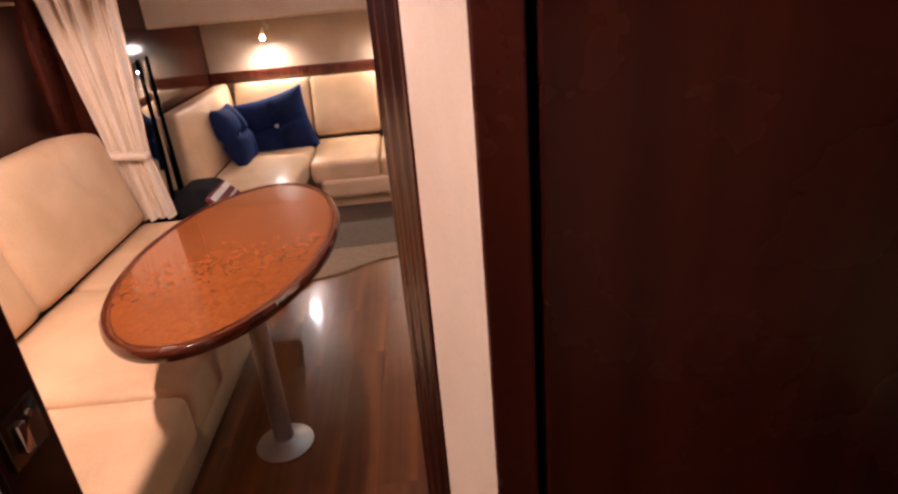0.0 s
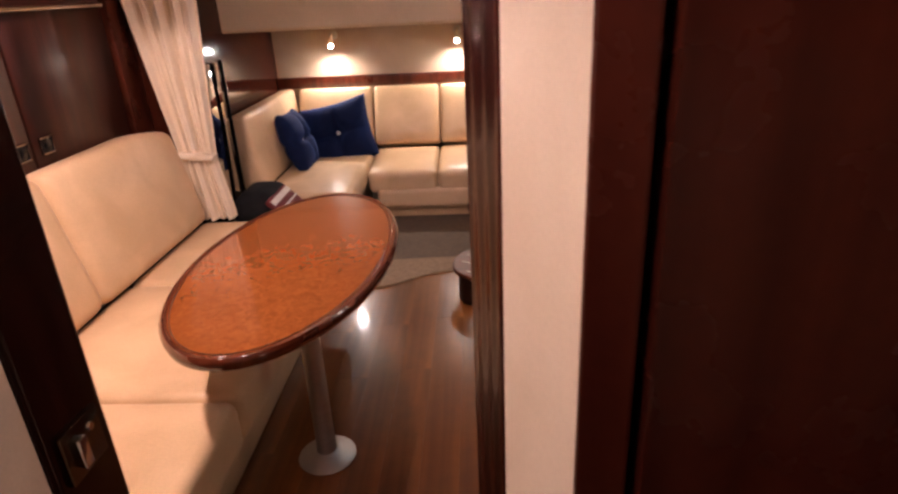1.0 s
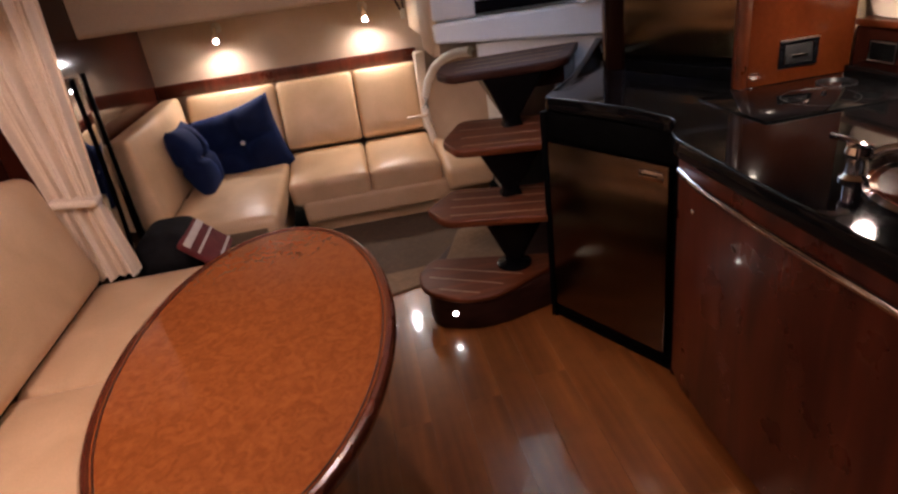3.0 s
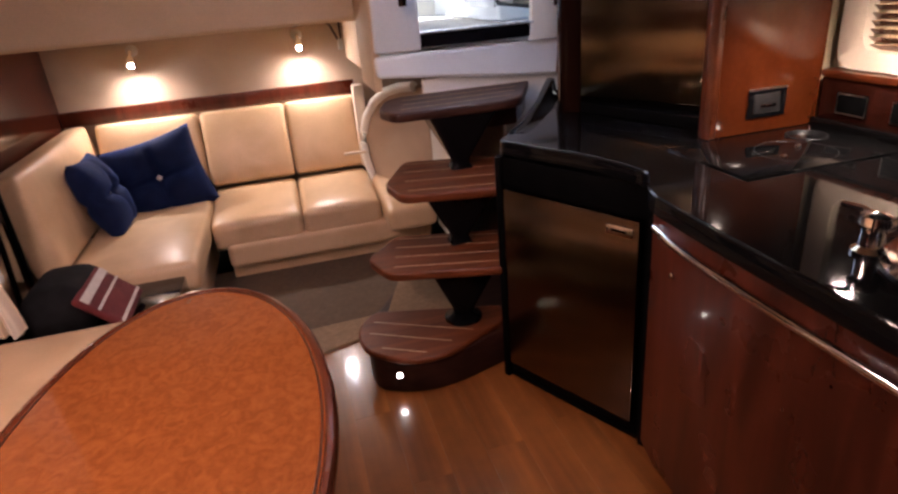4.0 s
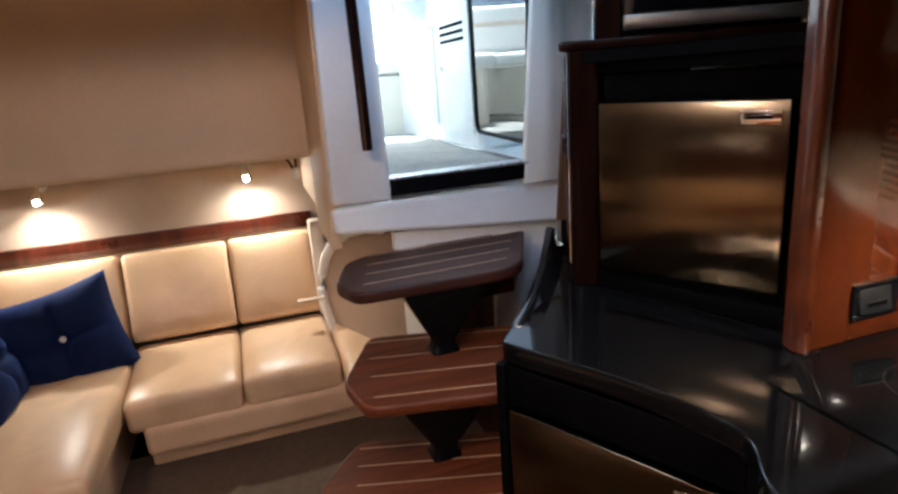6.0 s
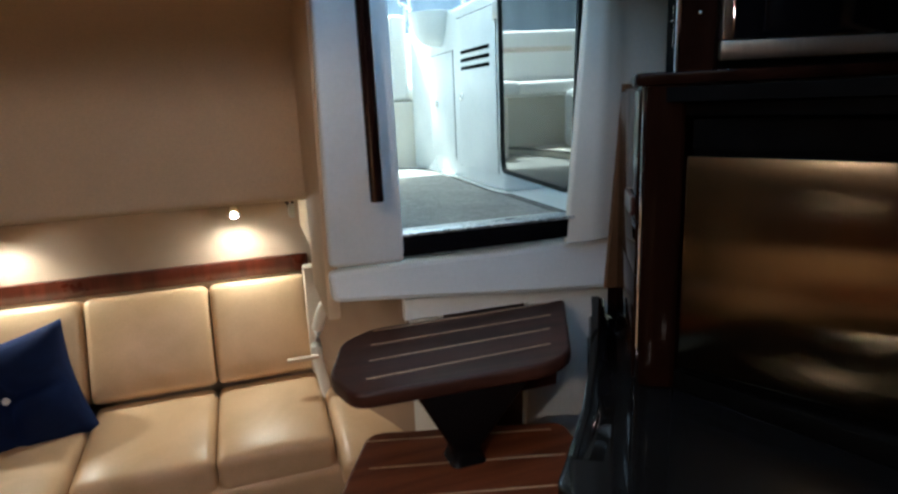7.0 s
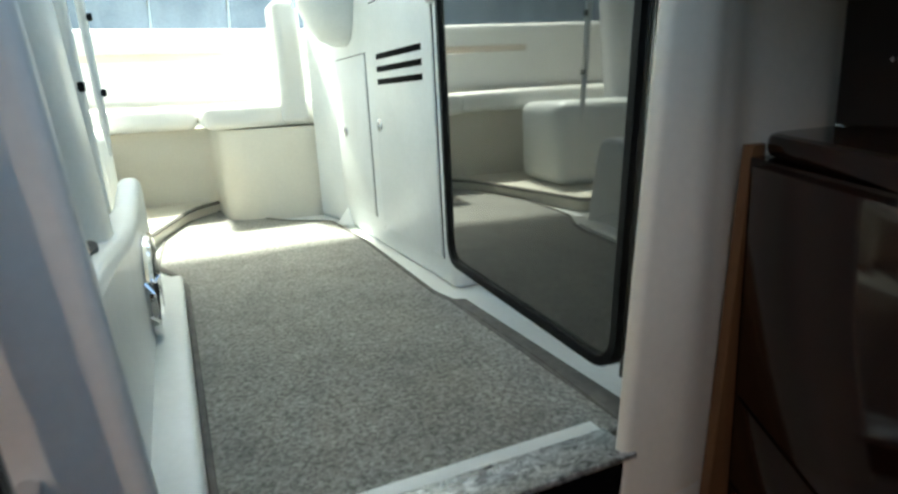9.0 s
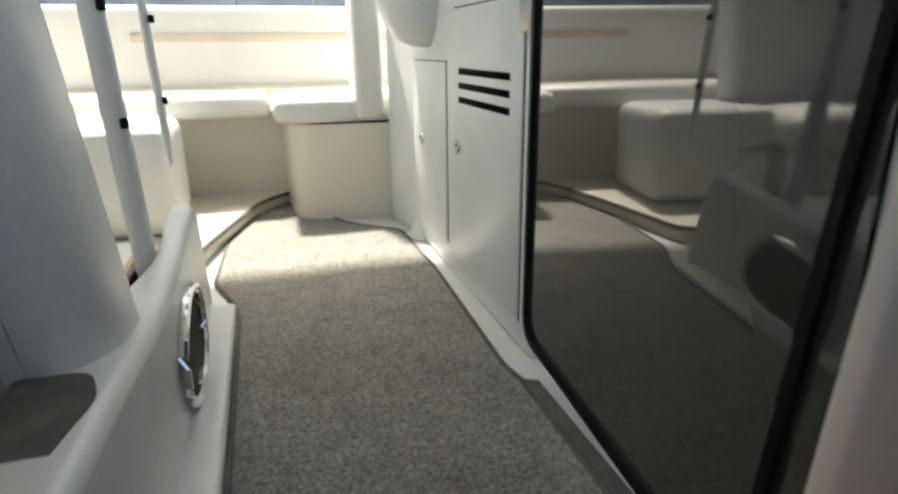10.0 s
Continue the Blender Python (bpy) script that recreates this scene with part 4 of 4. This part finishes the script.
    # Steel strip added as the highlight along the socket's top edge.
    part("socket_highlight", box((1.299, 1.788, 1.047), (1.427, 1.7995, 1.0505), 0.001), STEEL, so, "bright strip for the highlight on the top edge")
    # Chrome dot added for a glint on the corner edge.
    part("edge_glint", lathe([(0.004, 0), (0.003, 0.004), (0, 0.005)], (1.186, 1.796, 1.21), (-0.5, -0.85, 0), 10), CHROME, lc)
    # Chrome discs added for the glints at the cabinet's foot.
    for x, y in ((1.174, 1.788), (1.204, 1.786), (1.512, 1.772)):
        part("glint_disc", lathe([(0.0055, 0), (0.0045, 0.005), (0, 0.0065)], (x, y, 0.9205), (0, 0, 1), 10), CHROME, lc)
    # hull side shelf and porthole
    s = thing("backsplash_shelf", (1.62, 1.0, 0.92), "dark mahogany ledge with a flush latch behind the worktop", "shelf")
    part("front", box((1.555, 0.21, 0.921), (1.60, 1.797, 1.062), 0.003), DARKTRIM, s)
    part("ledge", box((1.545, 0.21, 1.063), (1.617, 1.797, 1.085), 0.006), CHERRY, s, "cherry top ledge")
    for y0, y1 in ((1.628, 1.732), (1.452, 1.556)):
        la = part("latch", box((1.551, y0, 0.962), (1.5545, y1, 1.026), 0.001), BLACK, s, "square black finger latch")
        part("latch_frame", tube([(1.5505, y0 + 0.004, 0.966), (1.5505, y1 - 0.004, 0.966), (1.5505, y1 - 0.004, 1.022), (1.5505, y0 + 0.004, 1.022)], 0.002, 6, True), STEEL, la, "thin steel frame")
    pw = thing("porthole", (1.60, 1.2, 1.10), "cream-framed port window with cherry venetian blinds", "window")
    out = rounded([(0.70, 1.088), (1.79, 1.088), (1.79, 1.60), (0.70, 1.60)], 0.06, 8)
    inn = rounded([(0.78, 1.14), (1.70, 1.14), (1.70, 1.53), (0.78, 1.53)], 0.05, 8)
    bm = bmesh.new()
    ra = [[bm.verts.new((x, p[0], p[1])) for p in o] for x, o in ((1.618, out), (1.585, out), (1.578, [(0.985 * (p[0] - 1.2) + 1.2, p[1]) for p in out]), (1.572, inn), (1.608, inn))]
    for a, b2 in zip(ra, ra[1:]):
        for j in range(len(a)):
            bm.faces.new((a[j], a[(j + 1) % len(a)], b2[(j + 1) % len(a)], b2[j]))
    part("frame", bm, CREAMPANEL, pw, "cream moulded frame")
    z = 1.15
    while z < 1.53:
        part("blind_slat", moved(box((-0.011, 0.78, -0.001), (0.011, 1.70, 0.001)), pose(1.600, 0, z, 0, 40, 0)), CHERRY, pw)
        z += 0.021


def overhead_cabinet():
    t = thing("overhead_cabinet", (1.45, 1.0, 1.325), "wall cabinet over the galley worktop, blackened as a silhouette, with a lamp under it", "cabinet")
    side = [(0.21, 1.325), (1.475, 1.325), (1.50, 1.335), (1.512, 1.362), (1.538, 1.378), (1.545, 1.41), (1.545, CEIL - 0.003), (0.21, CEIL - 0.003)]
    # Seen as an unlit silhouette; that shade is put into the black body.
    part("body", slab(side, "x", 1.32, 1.567, 0.005), BLACK, t)
    part("lamp_ring", lathe([(0.0, -0.001), (0.035, -0.001), (0.033, -0.009), (0.0, -0.009)], (1.372, 1.447, 1.325)), CHROME, t)
    part("lamp_lens", lathe([(0.0, -0.0095), (0.027, -0.0095), (0.0, -0.012)], (1.372, 1.447, 1.325)), DOWNLIGHT, t, "lit lens")
    lamp("galley_lamp", 'SPOT', look((1.372, 1.447, 1.305), (1.372, 1.447, 0)), 0.6, WARM, 0.03, 165, 0.4)


def faucet():
    x, y = 0.925, 1.03
    t = thing("faucet", (x, y, 0.92), "chrome mixer tap with a round knob beside the sink", "tap")
    part("body", lathe([(0.0, 0), (0.03, 0), (0.03, 0.006), (0.02, 0.014), (0.019, 0.045), (0.026, 0.055), (0.024, 0.07), (0.0, 0.078)], (x, y, 0.92)), CHROME, t)
    part("spout", tube([(x, y, 0.955), (x + 0.03, y - 0.03, 0.985), (x + 0.08, y - 0.07, 0.995), (x + 0.12, y - 0.10, 0.98), (x + 0.125, y - 0.104, 0.962)], 0.010, 12), CHROME, t)
    part("lever", tube([(x, y, 0.99), (x - 0.015, y + 0.02, 1.0), (x - 0.03, y + 0.045, 1.004)], 0.006), CHROME, t)
    sx, sy = 1.05, 0.87
    s = thing("sink", (sx, sy, 0.92), "round stainless steel sink set in the worktop", "sink")
    part("rim", lathe([(0.165, 0.001), (0.188, 0.001), (0.190, 0.006), (0.178, 0.012), (0.164, 0.008)], (sx, sy, 0.92), n=48), CHROME, s)
    part("lid", lathe([(0.0, 0.002), (0.162, 0.002), (0.166, 0.004), (0.0, 0.005)], (sx, sy, 0.92), n=40), STEEL, s)
    h = thing("cooktop", (1.25, 1.5, 0.92), "black glass cooktop with a thin bright frame", "cooktop")
    part("glass", box((1.02, 1.446, 0.9205), (1.50, 1.77, 0.925), 0.001), GRANITE, h)
    part("trim", tube([(1.02, 1.446, 0.9243), (1.50, 1.446, 0.9243)], 0.0009, 6), RUBBER, h)
    for cx, cy, r in ((1.275, 1.575, 0.10), (1.42, 1.69, 0.055)):
        part("burner_ring", tube([(cx + r * math.cos(k * 0.1309), cy + r * math.sin(k * 0.1309), 0.9248) for k in range(48)], 0.0009, 6, True), SMOKE, h, "thin grey printed ring")
    # Chrome studs added to make two bright glints on the cooktop.
    for x, y in ((1.306, 1.60), (1.207, 1.541)):
        part("knob", lathe([(0.009, 0.0), (0.008, 0.006), (0.004, 0.009), (0.0, 0.0095)], (x, y, 0.925), n=14), CHROME, h, "small chrome stud added for a bright glint")


# ---- cockpit ----
FL = 1.18


def cockpit():
    structure("cockpit_floor", prism([(0.42, 2.95), (2.4, 2.95), (2.4, 7.2), (-2.4, 7.2), (-2.4, 4.32), (0.42, 4.32)], 1.06, FL), GELCOAT, "white moulded cockpit floor", "floor")
    car = rounded([(0.60, 2.955), (1.145, 2.955), (1.165, 3.2), (1.165, 3.58), (1.15, 3.66), (1.172, 4.3), (1.16, 4.73), (0.98, 4.88), (0.80, 5.3), (0.70, 5.3), (0.545, 4.80), (0.525, 4.36), (0.575, 4.22), (0.60, 4.1)], [0, 0, 0.1, 0.03, 0.03, 0.1, 0.03, 0.1, 0.05, 0.06, 0.08, 0.04, 0.04, 0.1], 4)
    structure("cockpit_carpet", prism(car, FL, FL + 0.008), GREYCARPET, "grey speckled cockpit carpet", "carpet")
    # Dark strip along the starboard side of the carpet.
    structure("carpet_border", prism([(1.146, 2.96), (1.190, 2.96), (1.194, 3.58), (1.156, 3.60)], FL, FL + 0.0095), BINDING, "dark strip along the starboard side of the cockpit carpet", "carpet")
    structure("carpet_edge", tube([(p[0], p[1], FL + 0.006) for p in car], 0.007, 6, True), BINDING, "dark bound edge of the cockpit carpet", "trim")
    # helm side moulding
    def taper(bm):
        for v in bm.verts:
            if v.co.x < 0.45 and v.co.y > 3.5:
                v.co.x += 0.065 * min(1, (v.co.y - 3.5) / 0.3)
        return bm
    hm = thing("helm_moulding", (0.3, 3.6, FL), "white moulded helm base with a round steel speaker ring", "moulding")
    part("side", taper(slab(rounded([(2.96, FL), (4.22, FL), (4.19, 1.30), (4.13, 1.485), (4.04, 1.50), (3.78, 1.455), (3.5, 1.45), (3.25, 1.485), (2.96, 1.50)], [0, 0.03, 0.05, 0.05, 0.06, 0.15, 0.15, 0.15, 0], 8), "x", 0.415, 0.53, 0.02, 3)), GELCOAT, hm)
    part("deck", box((-0.9, 3.45, 1.345), (0.414, 4.14, 1.40), 0.01), GELCOAT, hm)
    con = prism(rounded([(0.402, 3.31), (0.455, 3.31), (0.505, 3.40), (0.505, 3.53), (0.402, 3.53)], [0, 0.05, 0.06, 0.02, 0], 8), 1.43, 2.3)
    for v in con.verts:
        v.co.y -= 0.25 * (v.co.z - 1.43)
        if v.co.x > 0.41:
            v.co.x -= 0.04 * (v.co.z - 1.43)
    part("console", con, GELCOAT, hm)
    part("foot", rbox((0.50, 3.02, FL), (0.592, 4.16, FL + 0.026), 0.018, 3), GELCOAT, hm)
    ring = [(0.537, 3.75 + 0.155 * math.cos(a), 1.295 + 0.10 * math.sin(a)) for a in [2 * math.pi * i / 32 for i in range(32)]]
    part("speaker_ring", tube(ring, 0.011, 10, True), CHROME, hm, "oval chrome ring")
    part("speaker_face", slab([(3.75 + 0.142 * math.cos(2 * math.pi * i / 32), 1.29 + 0.088 * math.sin(2 * math.pi * i / 32)) for i in range(32)], "x", 0.528, 0.534), RUBBER, hm)
    # Flat dark plate in place of the sunken tray; its depth is colour only.
    part("tray", prism(rounded([(0.418, 2.985), (0.478, 2.985), (0.512, 3.235), (0.495, 3.285), (0.418, 3.285)], [0.01, 0.03, 0.03, 0.025, 0.01]), 1.46, 1.4915), BINDING, hm, "flat dark plate in place of the sunken tray")
    # uprights beside the helm
    for (x, y), z1 in (((0.452, 3.88), 2.25), ((0.45, 4.41), 2.25)):
        z0 = 1.40 if y < 4.2 else 1.53
        r = thing("helm_upright", (x, y, z0), "white tubular upright with dark fittings beside the helm", "post", "helm uprights")
        part("tube", lathe([(0.004, 0.0), (0.011, 0.10), (0.012, z1 - z0)] if y > 4.2 else [(0.022, 0.0), (0.021, z1 - z0)], (x, y, z0), (-0.013, -0.12, 1), 14), GELCOAT, r)
        for z in (1.70, 1.90):
            part("fitting", box((x + 0.006, y - 0.024 - 0.12 * (z - z0), z), (x + 0.02, y - 0.008 - 0.12 * (z - z0), z + 0.02), 0.004), RUBBER, r, "dark clamp")
    # glass door
    gd = thing("glass_door", (1.15, 3.0, 1.26), "tinted glass companionway door in a black frame, standing open", "door")
    out = rounded([(0, 1.27), (0.675, 1.27), (0.675, 2.35), (0, 2.35)], 0.06, 6)
    inn = rounded([(0.013, 1.285), (0.660, 1.285), (0.660, 2.337), (0.013, 2.337)], 0.048, 6)
    md = Matrix(((0.0820, -0.9925, 0, 1.130), (0.670 / 0.675, 0.12, 0, 2.955), (0, 0, 1, 0), (0, 0, 0, 1)))

    def lean(b):
        """The free edge leans forward as it rises."""
        for v in b.verts:
            k = 0.095 * max(0, v.co.z - 1.27) * (3.63 - v.co.y) / 0.675
            v.co.y -= k
            v.co.x -= 0.12 * k
        return b
    bm = bmesh.new()
    ra = [[bm.verts.new((p[0], d, p[1])) for p in o] for d, o in ((-0.012, out), (-0.012, inn), (0.012, inn), (0.012, out))]
    for a, b2 in zip(ra, ra[1:] + ra[:1]):
        for j in range(len(a)):
            bm.faces.new((a[j], a[(j + 1) % len(a)], b2[(j + 1) % len(a)], b2[j]))
    part("frame", lean(moved(bm, md)), RUBBER, gd, "black rubber frame")
    part("pane", lean(moved(slab(inn, "y", -0.004, 0.004), md)), GLASS, gd, "tinted reflecting glass pane")
    strip = lean(moved(box((-0.075, -0.003, 1.272), (-0.001, 0.003, 1.96)), md))
    for v in strip.verts:
        v.co.y = max(v.co.y, 2.891)
    part("outer_pane", strip, GLASS, gd, "strip of glass outside the black seal")
    part("catch", add(box((1.18, 3.64, 1.86), (1.235, 3.70, 1.93), 0.006), box((1.16, 3.63, 1.93), (1.20, 3.66, 2.02), 0.004)), STEEL, gd, "steel door catch")
    # wet bar
    wb = thing("wet_bar", (1.5, 4.3, FL), "white moulded cockpit cabinet with louvre slots and a round basin", "cabinet")
    part("body", prism(rounded([(1.212, 3.67), (1.212, 4.70), (1.16, 4.93), (2.0, 4.95), (2.0, 3.67)], [0.03, 0.1, 0.03, 0, 0], 6), FL, 1.99, 0.02, 3), GELCOAT, wb)
    part("door_panel", box((1.207, 3.735, 1.255), (1.215, 4.20, 1.93), 0.003), GELCOAT, wb, "tall door with three louvre slots")
    part("small_door", box((1.207, 4.285, 1.275), (1.215, 4.68, 1.795), 0.003), GELCOAT, wb, "smaller door")
    part("door_gap", add(box((1.2105, 3.731, 1.25), (1.2125, 3.734, 1.935)), box((1.2105, 4.201, 1.25), (1.2125, 4.2035, 1.935)), box((1.2105, 3.73, 1.931), (1.2125, 4.2, 1.9335)), box((1.2105, 4.282, 1.27), (1.2125, 4.2845, 1.8)), box((1.2105, 4.28, 1.796), (1.2125, 4.68, 1.7985))), RUBBER, wb, "dark shut lines")
    for i in range(3):
        part("slot", box((1.2055, 3.80, 1.768 - 0.036 * i), (1.208, 4.155, 1.784 - 0.036 * i), 0.0006), BLACK, wb, "dark louvre slot")
    for y, z in ((4.165, 1.577), (4.57, 1.545)):
        part("latch", lathe([(0.02, 0), (0.019, 0.004), (0.010, 0.006), (0.008, 0.002), (0, 0.002)], (1.207, y, z), (-1, 0, 0), 18), CHROME, wb, "round chrome latch")
    part("basin", lathe([(0.0, 1.835), (0.03, 1.837), (0.075, 1.855), (0.11, 1.895), (0.135, 1.95), (0.145, 1.995), (0.12, 1.999), (0.0, 1.96)], (1.20, 4.50, 0), n=32), GELCOAT, wb, "white rounded basin")
    part("rail", tube([(1.22, 3.75, 2.06), (1.16, 4.1, 2.07), (1.06, 4.3, 2.07), (1.0, 4.45, 2.07), (1.05, 4.65, 2.07), (1.15, 4.8, 2.06)], 0.010), CHROME, wb, "stainless rail")
    for p in ((1.20, 3.85), (1.03, 4.38), (1.09, 4.7)):
        part("rail_post", tube([(*p, 1.985), (*p, 2.068)], 0.008), CHROME, wb)
    part("tap", tube([(1.30, 4.35, 1.99), (1.30, 4.35, 2.13), (1.28, 4.36, 2.17), (1.22, 4.38, 2.18), (1.18, 4.40, 2.14)], 0.009), CHROME, wb, "curved tap")
    wedge = bmesh.new()
    wv = [wedge.verts.new(p) for p in ((1.211, 4.58, FL + 0.001), (1.211, 4.68, FL + 0.001), (1.155, 4.64, FL + 0.009), (1.211, 4.65, FL + 0.075))]
    for q in ((0, 2, 1), (0, 1, 3), (1, 2, 3), (2, 0, 3)):
        wedge.faces.new([wv[k] for k in q])
    part("toe_wedge", wedge, GELCOAT, wb, "small white corner fillet", 0.1)
    # aft bench
    be = thing("cockpit_bench", (0.9, 5.3, FL), "white vinyl aft bench seat with a padded back", "bench")
    part("base", prism(rounded([(0.80, 4.99), (1.16, 4.94), (2.2, 4.94), (2.2, 5.9), (-1.4, 5.9), (-1.4, 5.38), (0.78, 5.38)], [0.12, 0, 0, 0, 0, 0, 0.1]), FL, 1.56), CREAMGEL, be)
    part("seat_cushion", rbox((0.74, 4.95, 1.565), (2.1, 5.55, 1.66), 0.04, 3, 0.01), VINYL, be)
    part("seat_cushion", rbox((-1.4, 5.22, 1.565), (0.738, 5.58, 1.66), 0.04, 3, 0.01), VINYL, be)
    part("back_cushion", moved(rbox((-1.4, 0, 0), (2.1, 0.14, 0.36), 0.05, 3, 0.01, 1), pose(0, 5.55, 1.67, -8, 0, 0)), VINYL, be)
    part("back_stripe", moved(box((0.2, -0.008, 0.20), (2.05, 0.0, 0.235), 0.003), pose(0, 5.55, 1.67, -8, 0, 0)), CREAMPANEL, be, "cream stripe")
    part("bolster", rbox((1.045, 4.925, 1.575), (1.155, 5.10, 2.05), 0.03, 3), VINYL, be)
    # raised step to port
    STEP = rounded([(0.44, 4.42), (0.52, 4.72), (0.66, 5.18), (0.83, 5.36), (0.84, 5.6), (-1.4, 5.6), (-1.4, 4.42)], [0.04, 0.15, 0.15, 0.05, 0.05, 0, 0])
    structure("cockpit_step", prism(STEP, FL, FL + 0.05, 0.01), CREAMGEL, "cream raised cockpit step", "step")
    structure("step_edge", tube([(x, y, FL + 0.05) for x, y in STEP], 0.008, 6, True), BINDING, "dark bound edge of the raised cockpit step", "trim")
    # helm seat, seen in the glass
    hs = thing("helm_chair", (-0.35, 4.75, FL), "white helm chair on a moulded pedestal", "chair")
    part("pedestal", rbox((-0.6, 4.65, FL + 0.051), (-0.1, 5.15, 1.45), 0.06, 3), GELCOAT, hs)
    part("seat_box", rbox((-0.099, 4.74, FL + 0.051), (0.40, 5.18, 1.60), 0.05, 3), GELCOAT, hs)
    part("seat", rbox((-0.65, 4.55, 1.452), (-0.05, 5.1, 1.58), 0.05, 3, 0.02), VINYL, hs)
    part("backrest", moved(rbox((-0.65, -0.06, 0), (-0.05, 0.08, 0.58), 0.05, 3, 0.02, 1, True), pose(0, 5.1, 1.54, -8, 0, 0)), VINYL, hs)
    # coaming, hardtop and canvas
    structure("coaming", add(box((-2.4, 2.96, FL), (-2.0, 7.1, 1.95), 0.03), box((2.0, 3.0, FL), (2.4, 7.1, 1.95), 0.03), box((-2.0, 5.91, FL), (2.0, 6.3, 1.9), 0.03)), GELCOAT, "white cockpit coaming", "wall")
    # Roof out of view; its port aft piece is added only to block light.
    structure("hardtop", add(box((-2.4, 2.45, 3.0), (2.4, 5.26, 3.1), 0.03), box((-2.4, 5.26, 3.0), (-0.5, 7.0, 3.1), 0.03)), GELCOAT, "unseen white hardtop over the cockpit, with a port aft part added for shade", "roof")
    structure("canvas", pleats(((2.3, 6.9), (-2.3, 6.9)), 1.95, 2.6, 0.012, 26, 0.004), CANVAS, "blue-grey canvas enclosure behind the cockpit", "backdrop")
    for x in (1.05, 1.35, 0.6):
        po = thing("canvas_pole", (x, 6.6, 1.9), "steel canvas support pole", "pole", "canvas poles")
        part("tube", tube([(x, 6.6, 1.9), (x + 0.03, 6.6, 2.6)], 0.012), CHROME, po)
    ro = solid("canvas_roll", tube([(-2.2, 6.7, 2.62), (2.2, 6.7, 2.66)], 0.09, 16), BLACKCLOTH, "dark rolled canvas tied along the top", "canvas")


def bag():
    t = thing("bag", (-0.85, 2.62, 0.4), "black soft bag with a red and white striped flap", "bag")
    part("body", rbox((-1.06, 2.46, 0.33), (-0.80, 2.82, 0.505), 0.085, 4, 0.02), BLACKCLOTH, t)
    part("flap", moved(rbox((-0.10, -0.15, -0.015), (0.10, 0.15, 0.015), 0.012, 3), pose(-0.775, 2.60, 0.425, 0, 44, 0)), REDCLOTH, t, "dark red flap")
    for d, hw in ((-0.066, 0.016), (-0.012, 0.005), (0.075, 0.006)):
        part("stripe", moved(box((d - hw, -0.145, 0.0155), (d + hw, 0.145, 0.0175)), pose(-0.775, 2.60, 0.425, 0, 44, 0)), WHITECLOTH, t, "white stripe")
    b = thing("black_box", (-0.75, 2.75, 0), "glossy black low table box beside the sofa", "box")
    part("body", box((-1.06, 2.44, 0.008), (-0.56, 2.93, 0.33), 0.008), BLACKGLOSS, b)


def handrail():
    t = thing("handrail", (0.47, 2.8, 1.3), "dark varnished grab rail beside the companionway", "handrail")
    def on(z):
        return Vector((0.488 - 0.03 * (z - 1.338), 2.748 - 0.12 * (z - 1.338), z))
    part("rail", tube([on(1.338), on(1.34), on(1.352), on(1.6), on(1.96)], 0.0165, 16), RAILWOOD, t)
    for z in (1.40, 1.86):
        a = on(z)
        part("bracket", tube([a, (a.x, 2.85 - 0.18 * (z - 1.2), z)], 0.010), CHROME, t)


def strike():
    t = thing("strike_plate", (-0.24, 0.08, 0.975), "metal door strike plate on the dark post", "latch plate")
    part("plate", box((-0.2425, 0.045, 0.935), (-0.236, 0.115, 1.005), 0.001), DIMSTEEL, t)
    part("striker", add(box((-0.236, 0.06, 0.95), (-0.226, 0.075, 0.99), 0.002), lathe([(0.006, 0), (0.005, 0.003), (0, 0.003)], (-0.236, 0.095, 0.985), (1, 0, 0), 12)), CHROME, t)


def downlight(x, y, power, cone):
    t = thing("downlight", (x, y, CEIL), "small round recessed ceiling downlight, lit", "ceiling light", "cabin downlights")
    part("ring", lathe([(0.03, 0.0), (0.046, 0.0), (0.044, -0.006), (0.03, -0.008)], (x, y, CEIL)), CHROME, t)
    part("lens", lathe([(0.0, -0.004), (0.03, -0.004), (0.03, -0.001), (0.0, -0.001)], (x, y, CEIL)), DOWNLIGHT, t, "lit lens")
    lamp("downlight_lamp", 'SPOT', look((x, y, CEIL - 0.02), (x, y, 0)), power, WARM, 0.03, cone, 0.15)


table()
settee()
curtain()
side_cabinet()
black_panel()
sofa()
pillow("sofa_cushion", 0.50, 0.46, 0.27, pose(-0.745, 3.87, 0.535, -16, -12, 5))
pillow("sofa_cushion", 0.42, 0.42, 0.19, pose(-0.975, 3.60, 0.555, -20, 4, 92))
wall_lamp(-0.783)
wall_lamp(0.125)
steps()
nook_stay()
arch_panel()
galley()
overhead_cabinet()
faucet()
cockpit()
bag()
handrail()
strike()
for dx, dy, pw, cone in ((-0.78, 0.75, 12, 152), (0.02, -0.26, 1.5, 170), (-0.05, 1.6, 4.2, 174)):
    downlight(dx, dy, pw, cone)
planks()
